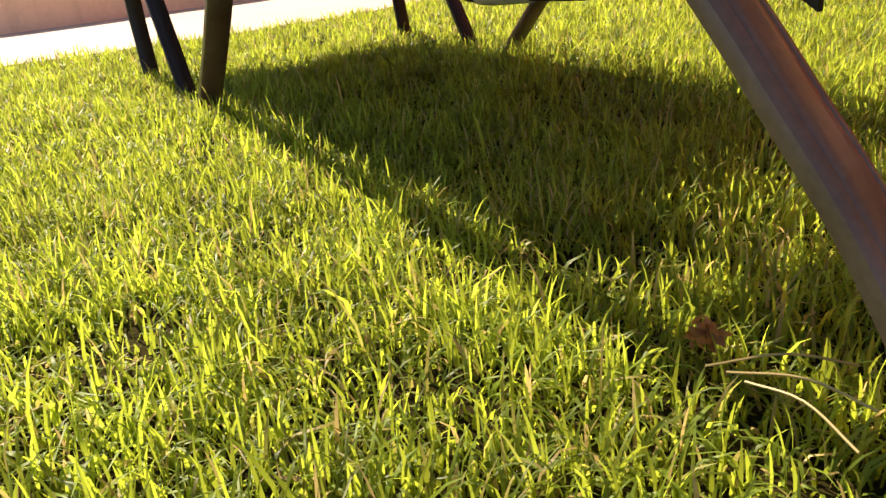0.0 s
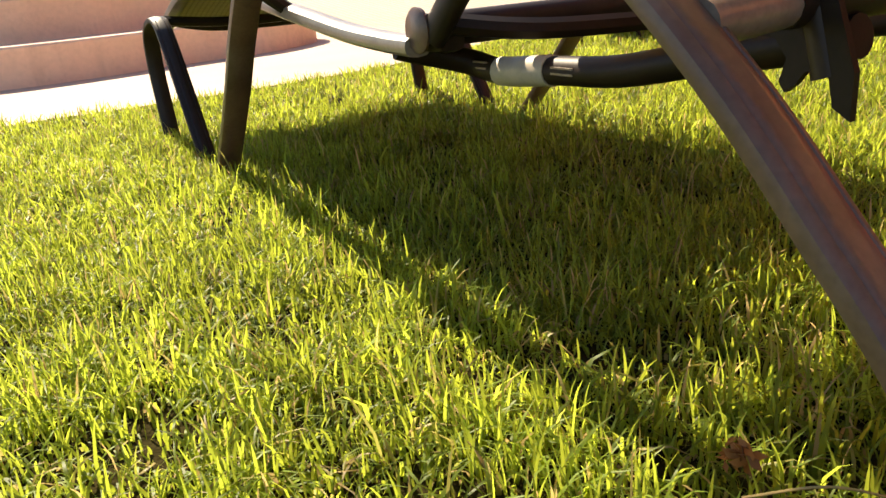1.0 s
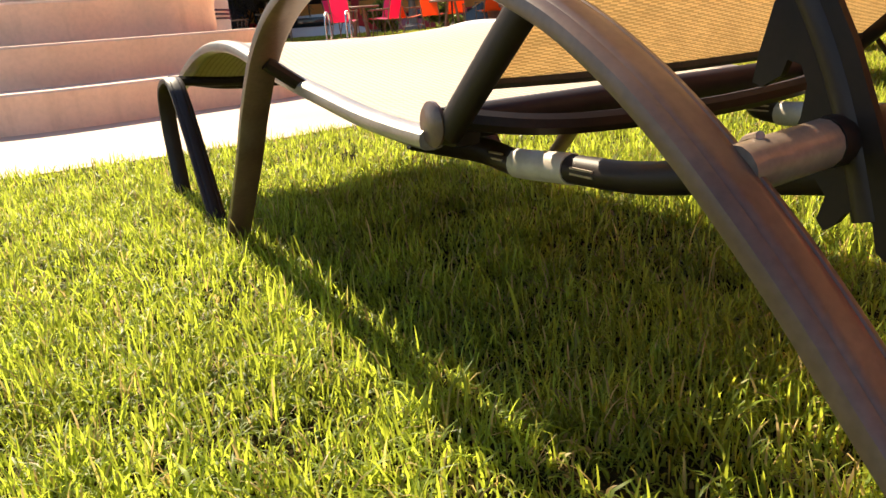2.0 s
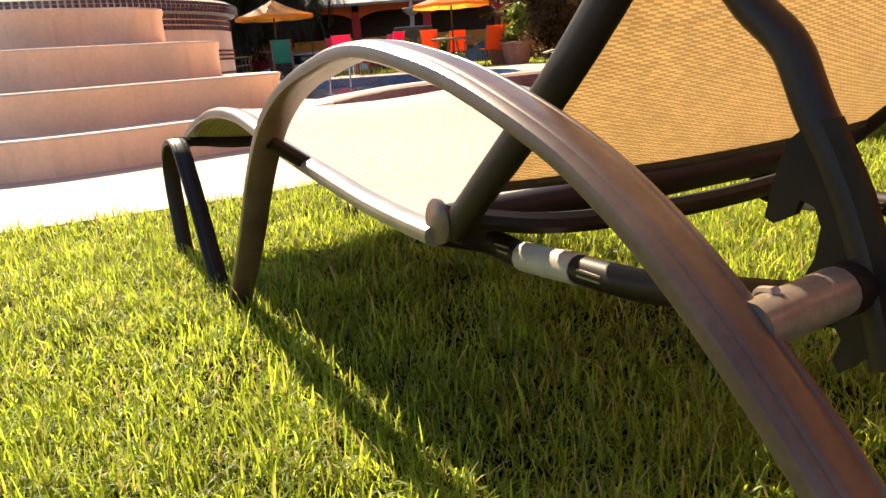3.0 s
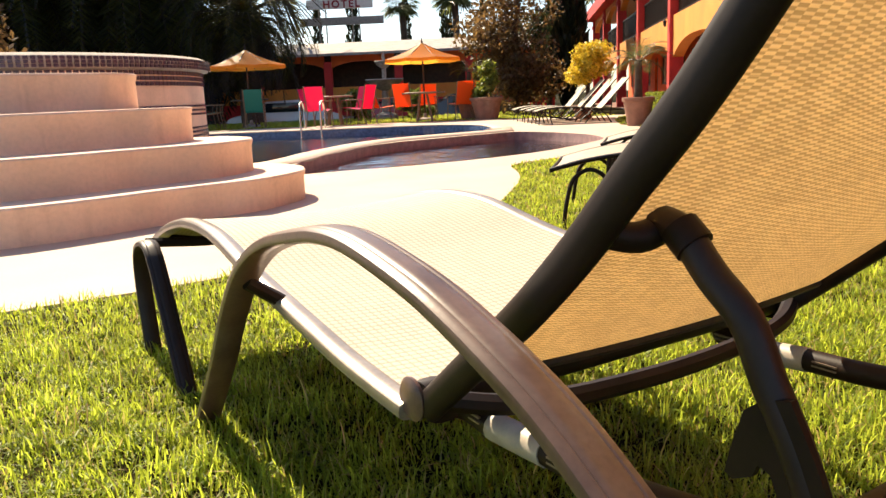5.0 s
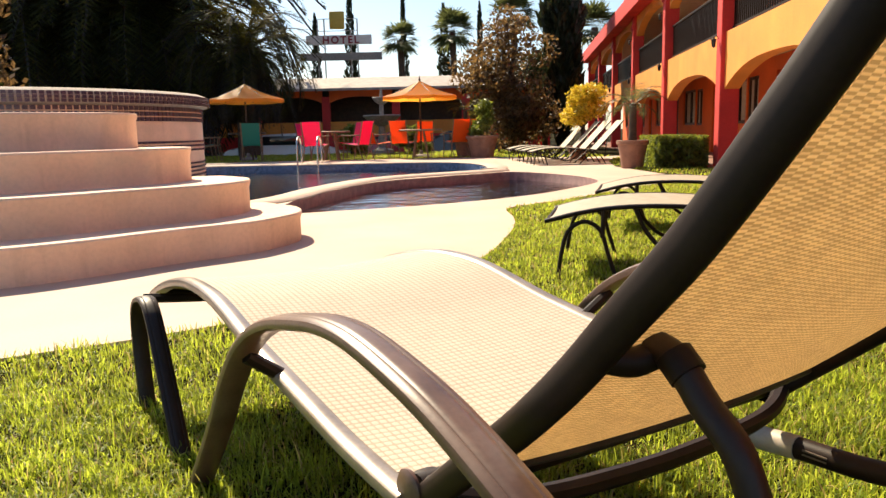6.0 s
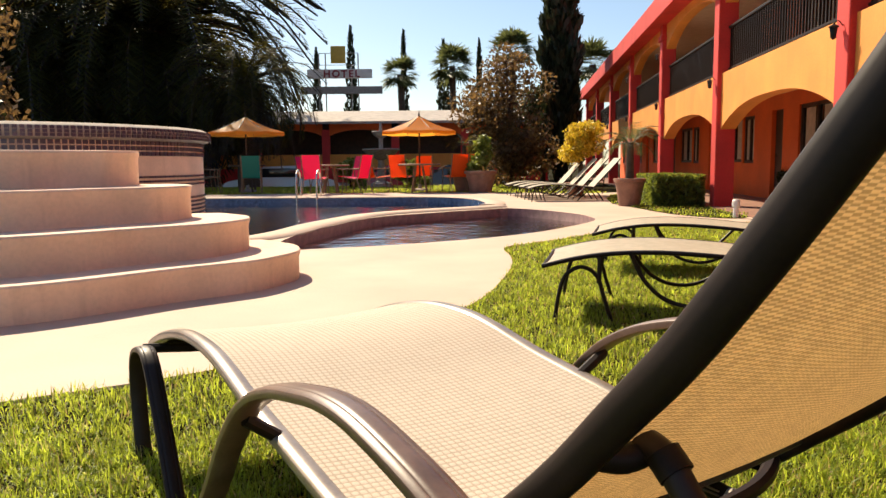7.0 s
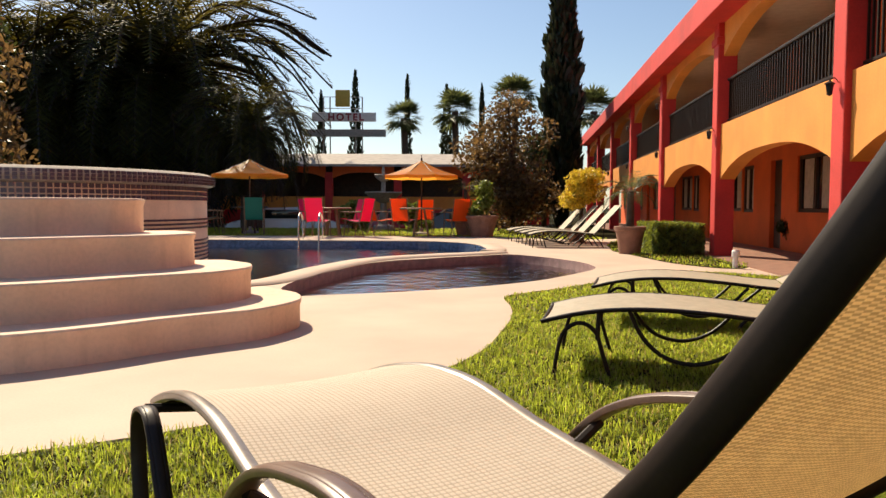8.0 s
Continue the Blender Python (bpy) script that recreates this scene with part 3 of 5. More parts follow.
def blades(name, x, y, z, height, width, rng, lean=0.95):
    """Bent, tapering grass blades of three quads each at the places given."""
    n = len(x)
    turn = rng.uniform(0, 2 * math.pi, n)
    h = height * rng.uniform(0.55, 1.25, n)
    w = width * rng.uniform(0.7, 1.3, n)
    bend = np.abs(rng.normal(0, lean, n)) + 0.1
    dirn = np.stack([np.cos(turn), np.sin(turn), np.zeros(n)], 1)
    twist = turn + rng.normal(math.pi / 2, 0.5, n)
    across = np.stack([np.cos(twist), np.sin(twist), np.zeros(n)], 1) * (w / 2)[:, None]
    base = np.stack([x, y, z], 1)
    levels = []
    for f, wide in ((0.0, 0.9), (0.4, 1.0), (0.75, 0.7), (1.0, 0.12)):
        a = bend * f
        out = (h * f * np.sin(a))[:, None] * dirn
        out[:, 2] = h * f * np.cos(a)
        levels.append((base + out - across * wide, base + out + across * wide))
    v = np.stack([p for pair in levels for p in pair], 1).reshape(-1, 3).astype(np.float32)
    q = np.array([[0, 1, 3, 2], [2, 3, 5, 4], [4, 5, 7, 6]])
    f = (np.arange(n)[:, None, None] * 8 + q[None]).reshape(-1)
    me = bpy.data.meshes.new(name)
    me.vertices.add(len(v))
    me.vertices.foreach_set("co", v.ravel())
    me.loops.add(len(f))
    me.loops.foreach_set("vertex_index", f.astype(np.int32))
    me.polygons.add(len(f) // 4)
    me.polygons.foreach_set("loop_start", np.arange(0, len(f), 4, dtype=np.int32))
    me.update(calc_edges=True)
    me.materials.append(M["grass"])
    return me


rng = np.random.default_rng(4)


def lawn(x0, x1, y0, y1, density, height, width, loop=None):
    n = int((x1 - x0) * (y1 - y0) * density)
    x, y = rng.uniform(x0, x1, n), rng.uniform(y0, y1, n)
    clump = np.array([noise.noise((a * 9, b * 9, 0)) for a, b in zip(x[::1], y[::1])]) if n < 400000 else np.zeros(n)
    keep = ~inside(PATIO, x, y) if loop is None else inside(loop, x, y)
    keep &= rng.uniform(0, 1, n) < 0.75 + 0.6 * clump
    x, y, clump = x[keep], y[keep], clump[keep]
    return x, y, height * (1 + 0.45 * clump), width


def grow(*fields, label):
    xs, ys, hs, ws = [], [], [], []
    for x, y, h, w in fields:
        xs.append(x), ys.append(y), hs.append(h), ws.append(np.full(len(x), w))
    x, y = np.concatenate(xs), np.concatenate(ys)
    me = blades("grass", x, y, np.full(len(x), -0.012), np.concatenate(hs), np.concatenate(ws), rng)
    return tagged(new("grass", me), label, "grass", kind="stuff")


grow(lawn(-0.75, 0.85, 0.12, 1.2, 27000, 0.040, 0.0025),
     lawn(-0.75, 0.85, 0.12, 1.2, 22000, 0.017, 0.0034), lawn(-1.4, 1.1, 1.2, 2.2, 11000, 0.017, 0.0042),
     lawn(-1.6, 1.2, 1.2, 2.2, 19000, 0.040, 0.0028),
     lawn(-1.7, 1.6, 2.2, 3.4, 11000, 0.040, 0.0036), label="sunlit mown lawn of fine green blades")
grow(lawn(-1.9, -0.75, -0.4, 1.2, 6000, 0.040, 0.0035), lawn(0.85, 2.0, 0.1, 2.2, 8000, 0.040, 0.0034),
     lawn(-0.2, 3.0, 3.4, 5.6, 11000, 0.034, 0.0042), lawn(0.4, 5.0, 5.6, 9.4, 4200, 0.033, 0.0075), lawn(1.6, 4.0, 0.8, 5.6, 3000, 0.036, 0.006), label="mown green lawn beside the patio")
tall = rng.uniform(-0.7, 0.9, 900), rng.uniform(0.15, 2.1, 900)
grow((*tall, rng.uniform(0.05, 0.085, 900), 0.0034), label="scattered taller blades standing above the lawn")
LAWN_STRIP = curve2([(3.0, 13.4), (3.1, 11.9), (3.2, 10.6), (3.55, 9.75), (3.9, 9.8), (4.2, 10.6), (4.15, 11.5), (4.3, 13.2), (4.6, 17.0), (3.9, 17.2), (3.3, 15.2)], 4)
bm = fill([LAWN_STRIP], 0.006)
strip = tagged(part("lawn_strip", bm, M["soil"], smooth=False), "narrow strip of lawn along the arcade", "lawn", kind="structure")
grow(lawn(2.9, 4.7, 9.6, 17.3, 900, 0.05, 0.014, LAWN_STRIP), label="mown grass of the strip along the arcade")
grow(lawn(-9.0, 4.0, 18.2, 26.5, 420, 0.045, 0.03), label="mown lawn behind the swimming pool")
grow(lawn(-5.5, 2.6, -5.0, 0.1, 1100, 0.036, 0.011), lawn(-3.2, -1.5, 0.1, 2.3, 2200, 0.036, 0.008), lawn(1.2, 2.6, 0.1, 0.85, 1500, 0.036, 0.010), label="mown green lawn around the lounger")

# ---- stepped round cascade and fountain drum ----
STEP_C, STEP_DIR = Vector((-2.83, 5.06)), Vector((-0.47, 0.88))
steps = empty("cascade_steps", pose(0, 0, 0), "cream plastered rounded steps rising to the fountain", "steps", kind="structure")


TIER_EDGE = [(84, 1.64), (76, 1.74), (69, 1.845), (60, 1.91), (53, 1.90), (44, 1.85), (38, 1.77), (28, 1.67), (14, 1.67), (0, 1.70)]


def tier_outline(k, grow_by=0.0):
    """A tier with a gently curved front, rounded corners and a narrow neck that runs back to the drum."""
    ang = math.atan2(-STEP_DIR.y, -STEP_DIR.x)
    half = [(a, r) for a, r in TIER_EDGE]
    ring = half + [(-a, r) for a, r in half[-2::-1]]
    pts = [STEP_C + (k * r + grow_by) * Vector((math.cos(ang + radians(a)), math.sin(ang + radians(a)))) for a, r in ring]
    front = curve2([(p.x, p.y) for p in pts], 4)
    side = Vector((-STEP_DIR.y, STEP_DIR.x)) * -1
    neck = 0.55 * 1.64 * k
    tail = [STEP_C - side * neck, STEP_C - side * neck + STEP_DIR * 2.6, STEP_C + side * neck + STEP_DIR * 2.6, STEP_C + side * neck]
    return front + [(p.x, p.y) for p in tail]


for k, z0, z1 in ((1.0, -0.05, 0.187), (0.83, 0.18, 0.392), (0.635, 0.385, 0.605), (0.46, 0.595, 0.825)):
    bm = bmesh.new()
    lip = 0.012
    rings = [[bm.verts.new((x, y, z)) for x, y in tier_outline(k, g)] for g, z in ((0, z0), (0, z1 - 0.05), (lip * 0.6, z1 - 0.035), (lip, z1 - 0.012), (lip * 0.4, z1 - 0.002), (-0.015, z1))]
    n = len(rings[0])
    for a, b in zip(rings, rings[1:]):
        for i in range(n):
            bm.faces.new((a[i], a[(i + 1) % n], b[(i + 1) % n], b[i]))
    bm.faces.new(rings[-1])
    part("tier", bm, M["plaster"], steps)

DRUM_C, DRUM_R, DRUM_TOP = (-4.95, 8.9), 2.12, 1.12
fountain = empty("round_fountain", pose(*DRUM_C, 0), "round fountain basin with mosaic bands and a beige tiled rim", "fountain")
part("basin_wall", lathe([(DRUM_R, 0.0), (DRUM_R, DRUM_TOP - 0.06), (DRUM_R - 0.25, DRUM_TOP - 0.06)], 64), M["plaster"], fountain)
part("rim", lathe([(DRUM_R, DRUM_TOP - 0.13), (DRUM_R + 0.07, DRUM_TOP - 0.11), (DRUM_R + 0.10, DRUM_TOP - 0.05), (DRUM_R + 0.08, DRUM_TOP + 0.0), (DRUM_R + 0.02, DRUM_TOP + 0.03), (DRUM_R - 0.25, DRUM_TOP + 0.03)], 64), M["grout"], fountain)



def band(name, rows, step, mat, radius, a0, a1, size, label):
    """Rows of small square tiles round the drum, each a solid piece set proud of the wall."""
    bm = bmesh.new()
    n = int((a1 - a0) * radius / step)
    for z in rows:
        for k in range(n):
            a = a0 + (a1 - a0) * (k + 0.5) / n
            m = Matrix.Translation((radius * math.cos(a), radius * math.sin(a), z)) @ Matrix.Rotation(a, 4, 'Z') @ Matrix.Diagonal((0.016, *size, 1))
            bmesh.ops.create_cube(bm, size=1, matrix=m)
    ob = part(name, bm, mat, fountain, label, smooth=False)
    ob["kind"] = "stuff"


A0, A1 = -2.9, 0.35
band("mosaic_band", (0.97, 0.915, 0.86), 0.062, M["tile_dark"], DRUM_R + 0.004, A0, A1, (0.046, 0.042), "rows of dark purple mosaic tiles")
band("mosaic_stripes", (0.62, 0.575, 0.53, 0.38, 0.335, 0.29, 0.245, 0.20, 0.155), 0.075, M["tile_dark"], DRUM_R + 0.004, A0, A1, (0.066, 0.022), "thin stripes of dark mosaic tiles")
band("rim_mosaic", (1.03, 1.065, 1.10), 0.060, M["tile_dark"], DRUM_R + 0.094, A0, A1, (0.040, 0.030), "dark tiles set into the rim")


# ---- sun lounger with arms ----
ARM = [(-0.058, -0.020), (-0.006, 0.033), (0.046, 0.084), (0.127, 0.167), (0.202, 0.252), (0.291, 0.334), (0.374, 0.383), (0.462, 0.414), (0.559, 0.434), (0.627, 0.444), (0.699, 0.445), (0.786, 0.433), (0.875, 0.413), (0.984, 0.375), (1.051, 0.340), (1.106, 0.301), (1.157, 0.256), (1.196, 0.217), (1.233, 0.176), (1.267, 0.139), (1.300, 0.097), (1.334, 0.045), (1.367, -0.023)]
LOOP = [(-0.573, -0.02), (-0.588, 0.046), (-0.605, 0.133), (-0.602, 0.205), (-0.576, 0.247), (-0.523, 0.270), (-0.462, 0.276), (-0.420, 0.258), (-0.376, 0.212), (-0.312, 0.127), (-0.249, 0.038), (-0.210, -0.02)]
RAIL = [(-0.648, 0.252), (-0.583, 0.275), (-0.487, 0.303), (-0.372, 0.328), (-0.258, 0.344), (-0.153, 0.348), (-0.058, 0.344), (0.037, 0.330), (0.179, 0.303), (0.380, 0.276), (0.515, 0.259), (0.621, 0.251), (0.693, 0.248)]
BACK = [(0.723, 0.260), (0.787, 0.313), (0.843, 0.359), (0.901, 0.408), (0.960, 0.464), (1.014, 0.522), (1.069, 0.580), (1.124, 0.648), (1.185, 0.729), (1.241, 0.809), (1.307, 0.909), (1.377, 1.025)]
NEAR, FAR, WIDE = 0.055, 0.677, 0.745


def fabric(line, y0, y1, sag, mat, name, nu=24, lift=0.0):
    """A stretched cloth between two rails along line, with its UV in metres and a real thickness."""
    path = smooth_path([(x, 0, z) for x, z in line], 4)
    verts, uvs, faces = [], [], []
    for side in (0, 1):
        run = 0.0
        for i, p in enumerate(path):
            if i:
                run += (p - path[i - 1]).length
            tan = (path[min(i + 1, len(path) - 1)] - path[max(i - 1, 0)]).normalized()
            up = Vector((-tan.z, 0, tan.x))
            for k in range(nu + 1):
                f = k / nu
                low = sag * 4 * f * (1 - f)
                q = p + up * (lift - low - 0.0025 * side)
                verts.append((q.x, y0 + (y1 - y0) * f, q.z))
                uvs.append((run, (y1 - y0) * f))
    m, w = len(path), nu + 1
    for i in range(m - 1):
        for k in range(nu):
            a = i * w + k
            faces.append((a, a + w, a + w + 1, a + 1))
            b = a + m * w
            faces.append((b, b + 1, b + w + 1, b + w))
    return sheet_mesh(name, mat, verts, faces, uvs, smooth=True)


def in_plane(line, y):
    return [(x, y, z) for x, z in line]


def main_lounger(m):
    ob = empty("sun_lounger", m, "brown metal sun lounger with woven tan sling on the lawn", "sun lounger", "sun loungers on the lawn")
    Y = (0, 1, 0)
    for y in (0.0, WIDE):
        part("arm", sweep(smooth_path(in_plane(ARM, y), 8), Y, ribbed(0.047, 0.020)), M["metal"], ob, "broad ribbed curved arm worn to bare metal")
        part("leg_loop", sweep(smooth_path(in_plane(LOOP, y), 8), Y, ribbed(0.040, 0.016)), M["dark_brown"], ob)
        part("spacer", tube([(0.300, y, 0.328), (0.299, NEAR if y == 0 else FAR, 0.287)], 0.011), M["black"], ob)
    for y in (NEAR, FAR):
        part("side_rail", sweep(smooth_path(in_plane(RAIL, y), 6), Y, oval(0.034, 0.024, 12, 2.6)), M["sunlit_rail"], ob)
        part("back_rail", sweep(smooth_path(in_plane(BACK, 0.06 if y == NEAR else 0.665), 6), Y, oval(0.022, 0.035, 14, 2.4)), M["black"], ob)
        inner = 0.15 if y == NEAR else 0.60
        low = [(0.640, y, 0.246), (0.663, inner - (0.012 if y == NEAR else -0.012), 0.220), (0.716, inner, 0.210), (0.813, inner, 0.216), (0.911, inner, 0.221), (1.018, inner, 0.239), (1.146, inner, 0.259)]
        part("lower_rail", tube(low, 0.0155, n=12), M["black"], ob)
        part("sticker", tube(smooth_path(low, 5)[10:16], 0.0170, n=12), M["label"], ob, "pale blank sticker round the lower rail")
        for x0, dz in ((0.673, -0.002), (0.673, 0.005), (0.828, 0.0), (0.828, 0.006)):
            part("printed_bar", boxed(x0, x0 + 0.034, inner - 0.0162, inner - 0.0130, 0.2149 + dz, 0.2169 + dz), M["tan_metal"], ob, "small illegible print as a pale bar")
    part("foot_bar", tube([(-0.612, NEAR, 0.265), (-0.613, 0.2, 0.241), (-0.613, 0.53, 0.241), (-0.612, FAR, 0.265)], 0.012), M["black"], ob)
    part("front_bar", tube([(0.299, NEAR, 0.285), (0.298, 0.2, 0.255), (0.298, 0.53, 0.255), (0.299, FAR, 0.285)], 0.012), M["black"], ob)
    part("foot_under_bar", tube([(-0.507, 0.0, 0.274), (-0.508, 0.2, 0.255), (-0.508, 0.53, 0.255), (-0.507, WIDE, 0.274)], 0.012), M["black"], ob)
    part("pivot_bar", tube([(0.708, 0.06, 0.264), (0.708, 0.685, 0.264)], 0.019, n=14), M["black"], ob)
    for y, s in ((0.054, 1), (0.691, -1)):
        cap = bmesh.new()
        lathe([(0.019, 0.0), (0.0245, 0.002), (0.025, 0.006), (0.021, 0.009)], 20, cap)
        bmesh.ops.transform(cap, matrix=Matrix.Rotation(radians(90), 4, 'X'), verts=cap.verts)
        part("pivot_cap", cap, M["metal"], ob, at=Matrix.Translation((0.706, y, 0.266)) @ (Matrix.Identity(4) if s == 1 else Matrix.Rotation(math.pi, 4, 'Z')))
        part("pivot_clamp", boxed(0.688, 0.736, y + 0.014 * s - 0.010, y + 0.03 * s + 0.010, 0.240, 0.282, bevel=0.011), M["black"], ob)
    # cloth
    part("seat_sling", fabric(RAIL, NEAR + 0.012, FAR - 0.012, 0.014, M["sling_seat"], "seat_sling", lift=0.007), None, ob, "taut pale woven sling seat")
    part("back_sling", fabric(BACK[1:], 0.073, 0.652, 0.010, M["sling"], "back_sling", lift=0.0), None, ob, "woven tan sling back lit through by the sun")
    part("hem", tube([(0.785, 0.07, 0.311), (0.793, 0.25, 0.305), (0.793, 0.48, 0.305), (0.785, 0.655, 0.311)], 0.008), M["hem"], ob, "dark stitched hem")
    part("back_lower_bar", tube([(0.742, 0.065, 0.272), (0.771, 0.13, 0.261), (0.785, 0.21, 0.255), (0.790, 0.365, 0.251), (0.785, 0.52, 0.255), (0.771, 0.60, 0.261), (0.742, 0.665, 0.272)], 0.012), M["black"], ob)
    part("top_bar", tube([(1.377, 0.06, 1.025), (1.384, 0.365, 1.040), (1.377, 0.665, 1.025)], 0.02), M["black"], ob)
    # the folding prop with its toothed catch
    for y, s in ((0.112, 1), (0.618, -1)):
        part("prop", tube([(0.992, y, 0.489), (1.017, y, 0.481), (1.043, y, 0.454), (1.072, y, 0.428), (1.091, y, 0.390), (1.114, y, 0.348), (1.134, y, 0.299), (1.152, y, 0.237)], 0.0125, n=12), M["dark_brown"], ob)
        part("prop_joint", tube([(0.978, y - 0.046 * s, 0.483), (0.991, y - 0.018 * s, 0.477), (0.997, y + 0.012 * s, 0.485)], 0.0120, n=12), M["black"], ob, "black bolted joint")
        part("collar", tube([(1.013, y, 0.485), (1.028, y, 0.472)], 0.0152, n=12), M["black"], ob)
        outline = [(1.096, 0.382), (1.080, 0.369), (1.070, 0.337), (1.066, 0.318), (1.073, 0.315), (1.088, 0.323), (1.092, 0.333), (1.102, 0.330), (1.107, 0.318), (1.104, 0.297), (1.094, 0.277), (1.097, 0.264), (1.115, 0.262), (1.125, 0.249), (1.120, 0.233), (1.125, 0.226), (1.133, 0.232), (1.139, 0.240), (1.149, 0.244), (1.157, 0.237), (1.161, 0.219), (1.174, 0.211), (1.174, 0.242), (1.156, 0.294), (1.136, 0.344), (1.114, 0.386)]
        bm = bmesh.new()
        face = bm.faces.new([bm.verts.new((x, y - 0.010, z)) for x, z in outline])
        ex = bmesh.ops.extrude_face_region(bm, geom=[face])
        bmesh.ops.translate(bm, verts=[v for v in ex["geom"] if isinstance(v, bmesh.types.BMVert)], vec=(0, 0.006, 0))
        part("toothed_catch", bm, M["black"], ob, "black toothed catch plate", smooth=False)
    # one bar in two colours: tan where sun catches it, black beyond
    part("rear_bar", tube([(1.130, 0.012, 0.280), (1.130, 0.088, 0.285)], 0.0155, n=14), M["tan_metal"], ob, "cross bar end in a sunlit tan tone")
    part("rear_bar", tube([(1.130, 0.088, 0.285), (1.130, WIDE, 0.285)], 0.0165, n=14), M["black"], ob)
    part("cable_tie", tube([(1.131, 0.030, 0.298), (1.114, 0.037, 0.291), (1.112, 0.040, 0.273), (1.126, 0.043, 0.263)], 0.003), M["tan_metal"], ob)
    return ob


LOUNGER_AT = Matrix.Translation((-0.458, 1.542, 0.008)) @ Matrix.Rotation(radians(-58.0), 4, 'Z')
main_lounger(LOUNGER_AT)


# ---- other loungers ----
def plain_lounger(m, label, group, angle, mat):
    """A lounger with no arms: sling on two rails, hoop legs, a sagging stretcher each side, and a back raised by angle degrees."""
    ob = empty("sun_lounger", m, label, "sun lounger", group)
    Y = (0, 1, 0)
    ca, sa = math.cos(radians(angle)), math.sin(radians(angle))
    seat = [(-0.06, 0.245), (0.10, 0.285), (0.28, 0.31), (0.50, 0.315), (0.75, 0.30), (1.00, 0.275), (1.18, 0.262)]
    back = [(1.18, 0.268), (1.18 + 0.25 * ca, 0.268 + 0.25 * sa), (1.18 + 0.5 * ca, 0.268 + 0.5 * sa), (1.18 + 0.74 * ca, 0.268 + 0.74 * sa)]
    for y in (0.0, 0.62):
        part("side_rail", sweep(smooth_path(in_plane(seat, y), 5), Y, oval(0.026, 0.022, 8)), M["black"], ob)
        part("back_rail", sweep(smooth_path(in_plane(back, y), 3), Y, oval(0.026, 0.022, 8)), M["black"], ob)
        part("front_leg", sweep(smooth_path(in_plane([(0.0, -0.01), (0.02, 0.12), (0.05, 0.205), (0.12, 0.245), (0.19, 0.205), (0.225, 0.10), (0.26, -0.01)], y), 5), Y, oval(0.024, 0.02, 8)), M["black"], ob)
        part("leg_post", tube([(0.20, y, 0.17), (0.205, y, 0.295)], 0.011), M["black"], ob)
        part("stretcher", tube(in_plane([(0.34, 0.31), (0.40, 0.19), (0.50, 0.10), (0.64, 0.075), (0.78, 0.13), (0.92, 0.27)], y), 0.010), M["black"], ob)
        part("rear_leg", tube(in_plane([(1.14, 0.265), (1.02, 0.15), (0.90, 0.05), (0.86, -0.01)], y), 0.011), M["black"], ob)
        part("rear_leg", tube(in_plane([(1.12, 0.265), (1.26, 0.14), (1.36, -0.01)], y), 0.011), M["black"], ob)
    part("foot_bar", tube([(-0.05, 0, 0.247), (-0.05, 0.62, 0.247)], 0.011), M["black"], ob)
    part("prop", tube([(1.18 + 0.3 * ca, 0.05, 0.268 + 0.3 * sa), (1.34, 0.05, 0.13)], 0.009), M["black"], ob)
    part("seat_sling", fabric(seat, 0.008, 0.612, 0.008, mat, "seat_sling", 10, 0.008), None, ob)
    part("back_sling", fabric(back, 0.008, 0.612, 0.006, mat, "back_sling", 10, 0.008), None, ob)
    return ob


A2 = math.degrees(math.atan2(-0.055, 0.24))
l2 = plain_lounger(Matrix.Translation((0.525, 3.63, 0.0)) @ Matrix.Rotation(radians(A2), 4, 'Z'), "low armless sun lounger with pale sling on the lawn", "sun loungers on the lawn", 24, M["sling_far"])
copy_thing(l2, Matrix.Translation((1.06, 5.14, 0.0)) @ Matrix.Rotation(radians(A2 - 2), 4, 'Z'))
l4 = plain_lounger(Matrix.Translation((1.72, 14.5, 0.0)) @ Matrix.Rotation(radians(-1), 4, 'Z'), "armless sun lounger with raised white back by the pool", "row of sun loungers", 47, M["sling_far"])
for x, y, a in ((1.68, 15.35, 1), (1.62, 16.2, -2), (1.55, 17.05, 2)):
    copy_thing(l4, Matrix.Translation((x, y, 0.0)) @ Matrix.Rotation(radians(a), 4, 'Z'))


# ---- two-storey arcade building ----
B_AT = Matrix.Translation((4.34, 12.22, 0.0)) @ Matrix.Rotation(math.atan2(-0.105, 0.995), 4, 'Z')   # x: into the building, y: along it
BAY, COLS = 4.75, range(-3, 6)
DEPTH = 1.62
Z_SPRING, Z_SLAB, Z_RAIL, Z_EAVE = 1.22, 2.08, 2.79, 3.66
bld = empty("hotel_building", B_AT, "two-storey red and orange hotel wing with arched arcade", "building")
Y0, Y1 = BAY * COLS[0] - 0.2, BAY * COLS[-1] + 0.3


def wall_with_holes(x0, x1, y0, y1, z0, z1, holes):
    """A wall of thickness x0..x1 in the y-z plane with rectangular holes (ya, yb, za, zb) going through it."""
    bm = bmesh.new()
    ys = sorted({y0, y1, *(h[0] for h in holes), *(h[1] for h in holes)})
    zs = sorted({z0, z1, *(h[2] for h in holes), *(h[3] for h in holes)})
    for a, b in zip(ys, ys[1:]):
        runs = []
        for c, d in zip(zs, zs[1:]):
            my, mz = (a + b) / 2, (c + d) / 2
            if any(h[0] < my < h[1] and h[2] < mz < h[3] for h in holes):
                continue
            if runs and runs[-1][1] == c:
                runs[-1][1] = d
            else:
                runs.append([c, d])
        for c, d in runs:
            box(bm, x0, x1, a, b, c, d)
    bmesh.ops.remove_doubles(bm, verts=bm.verts, dist=0.0005)
    return bm


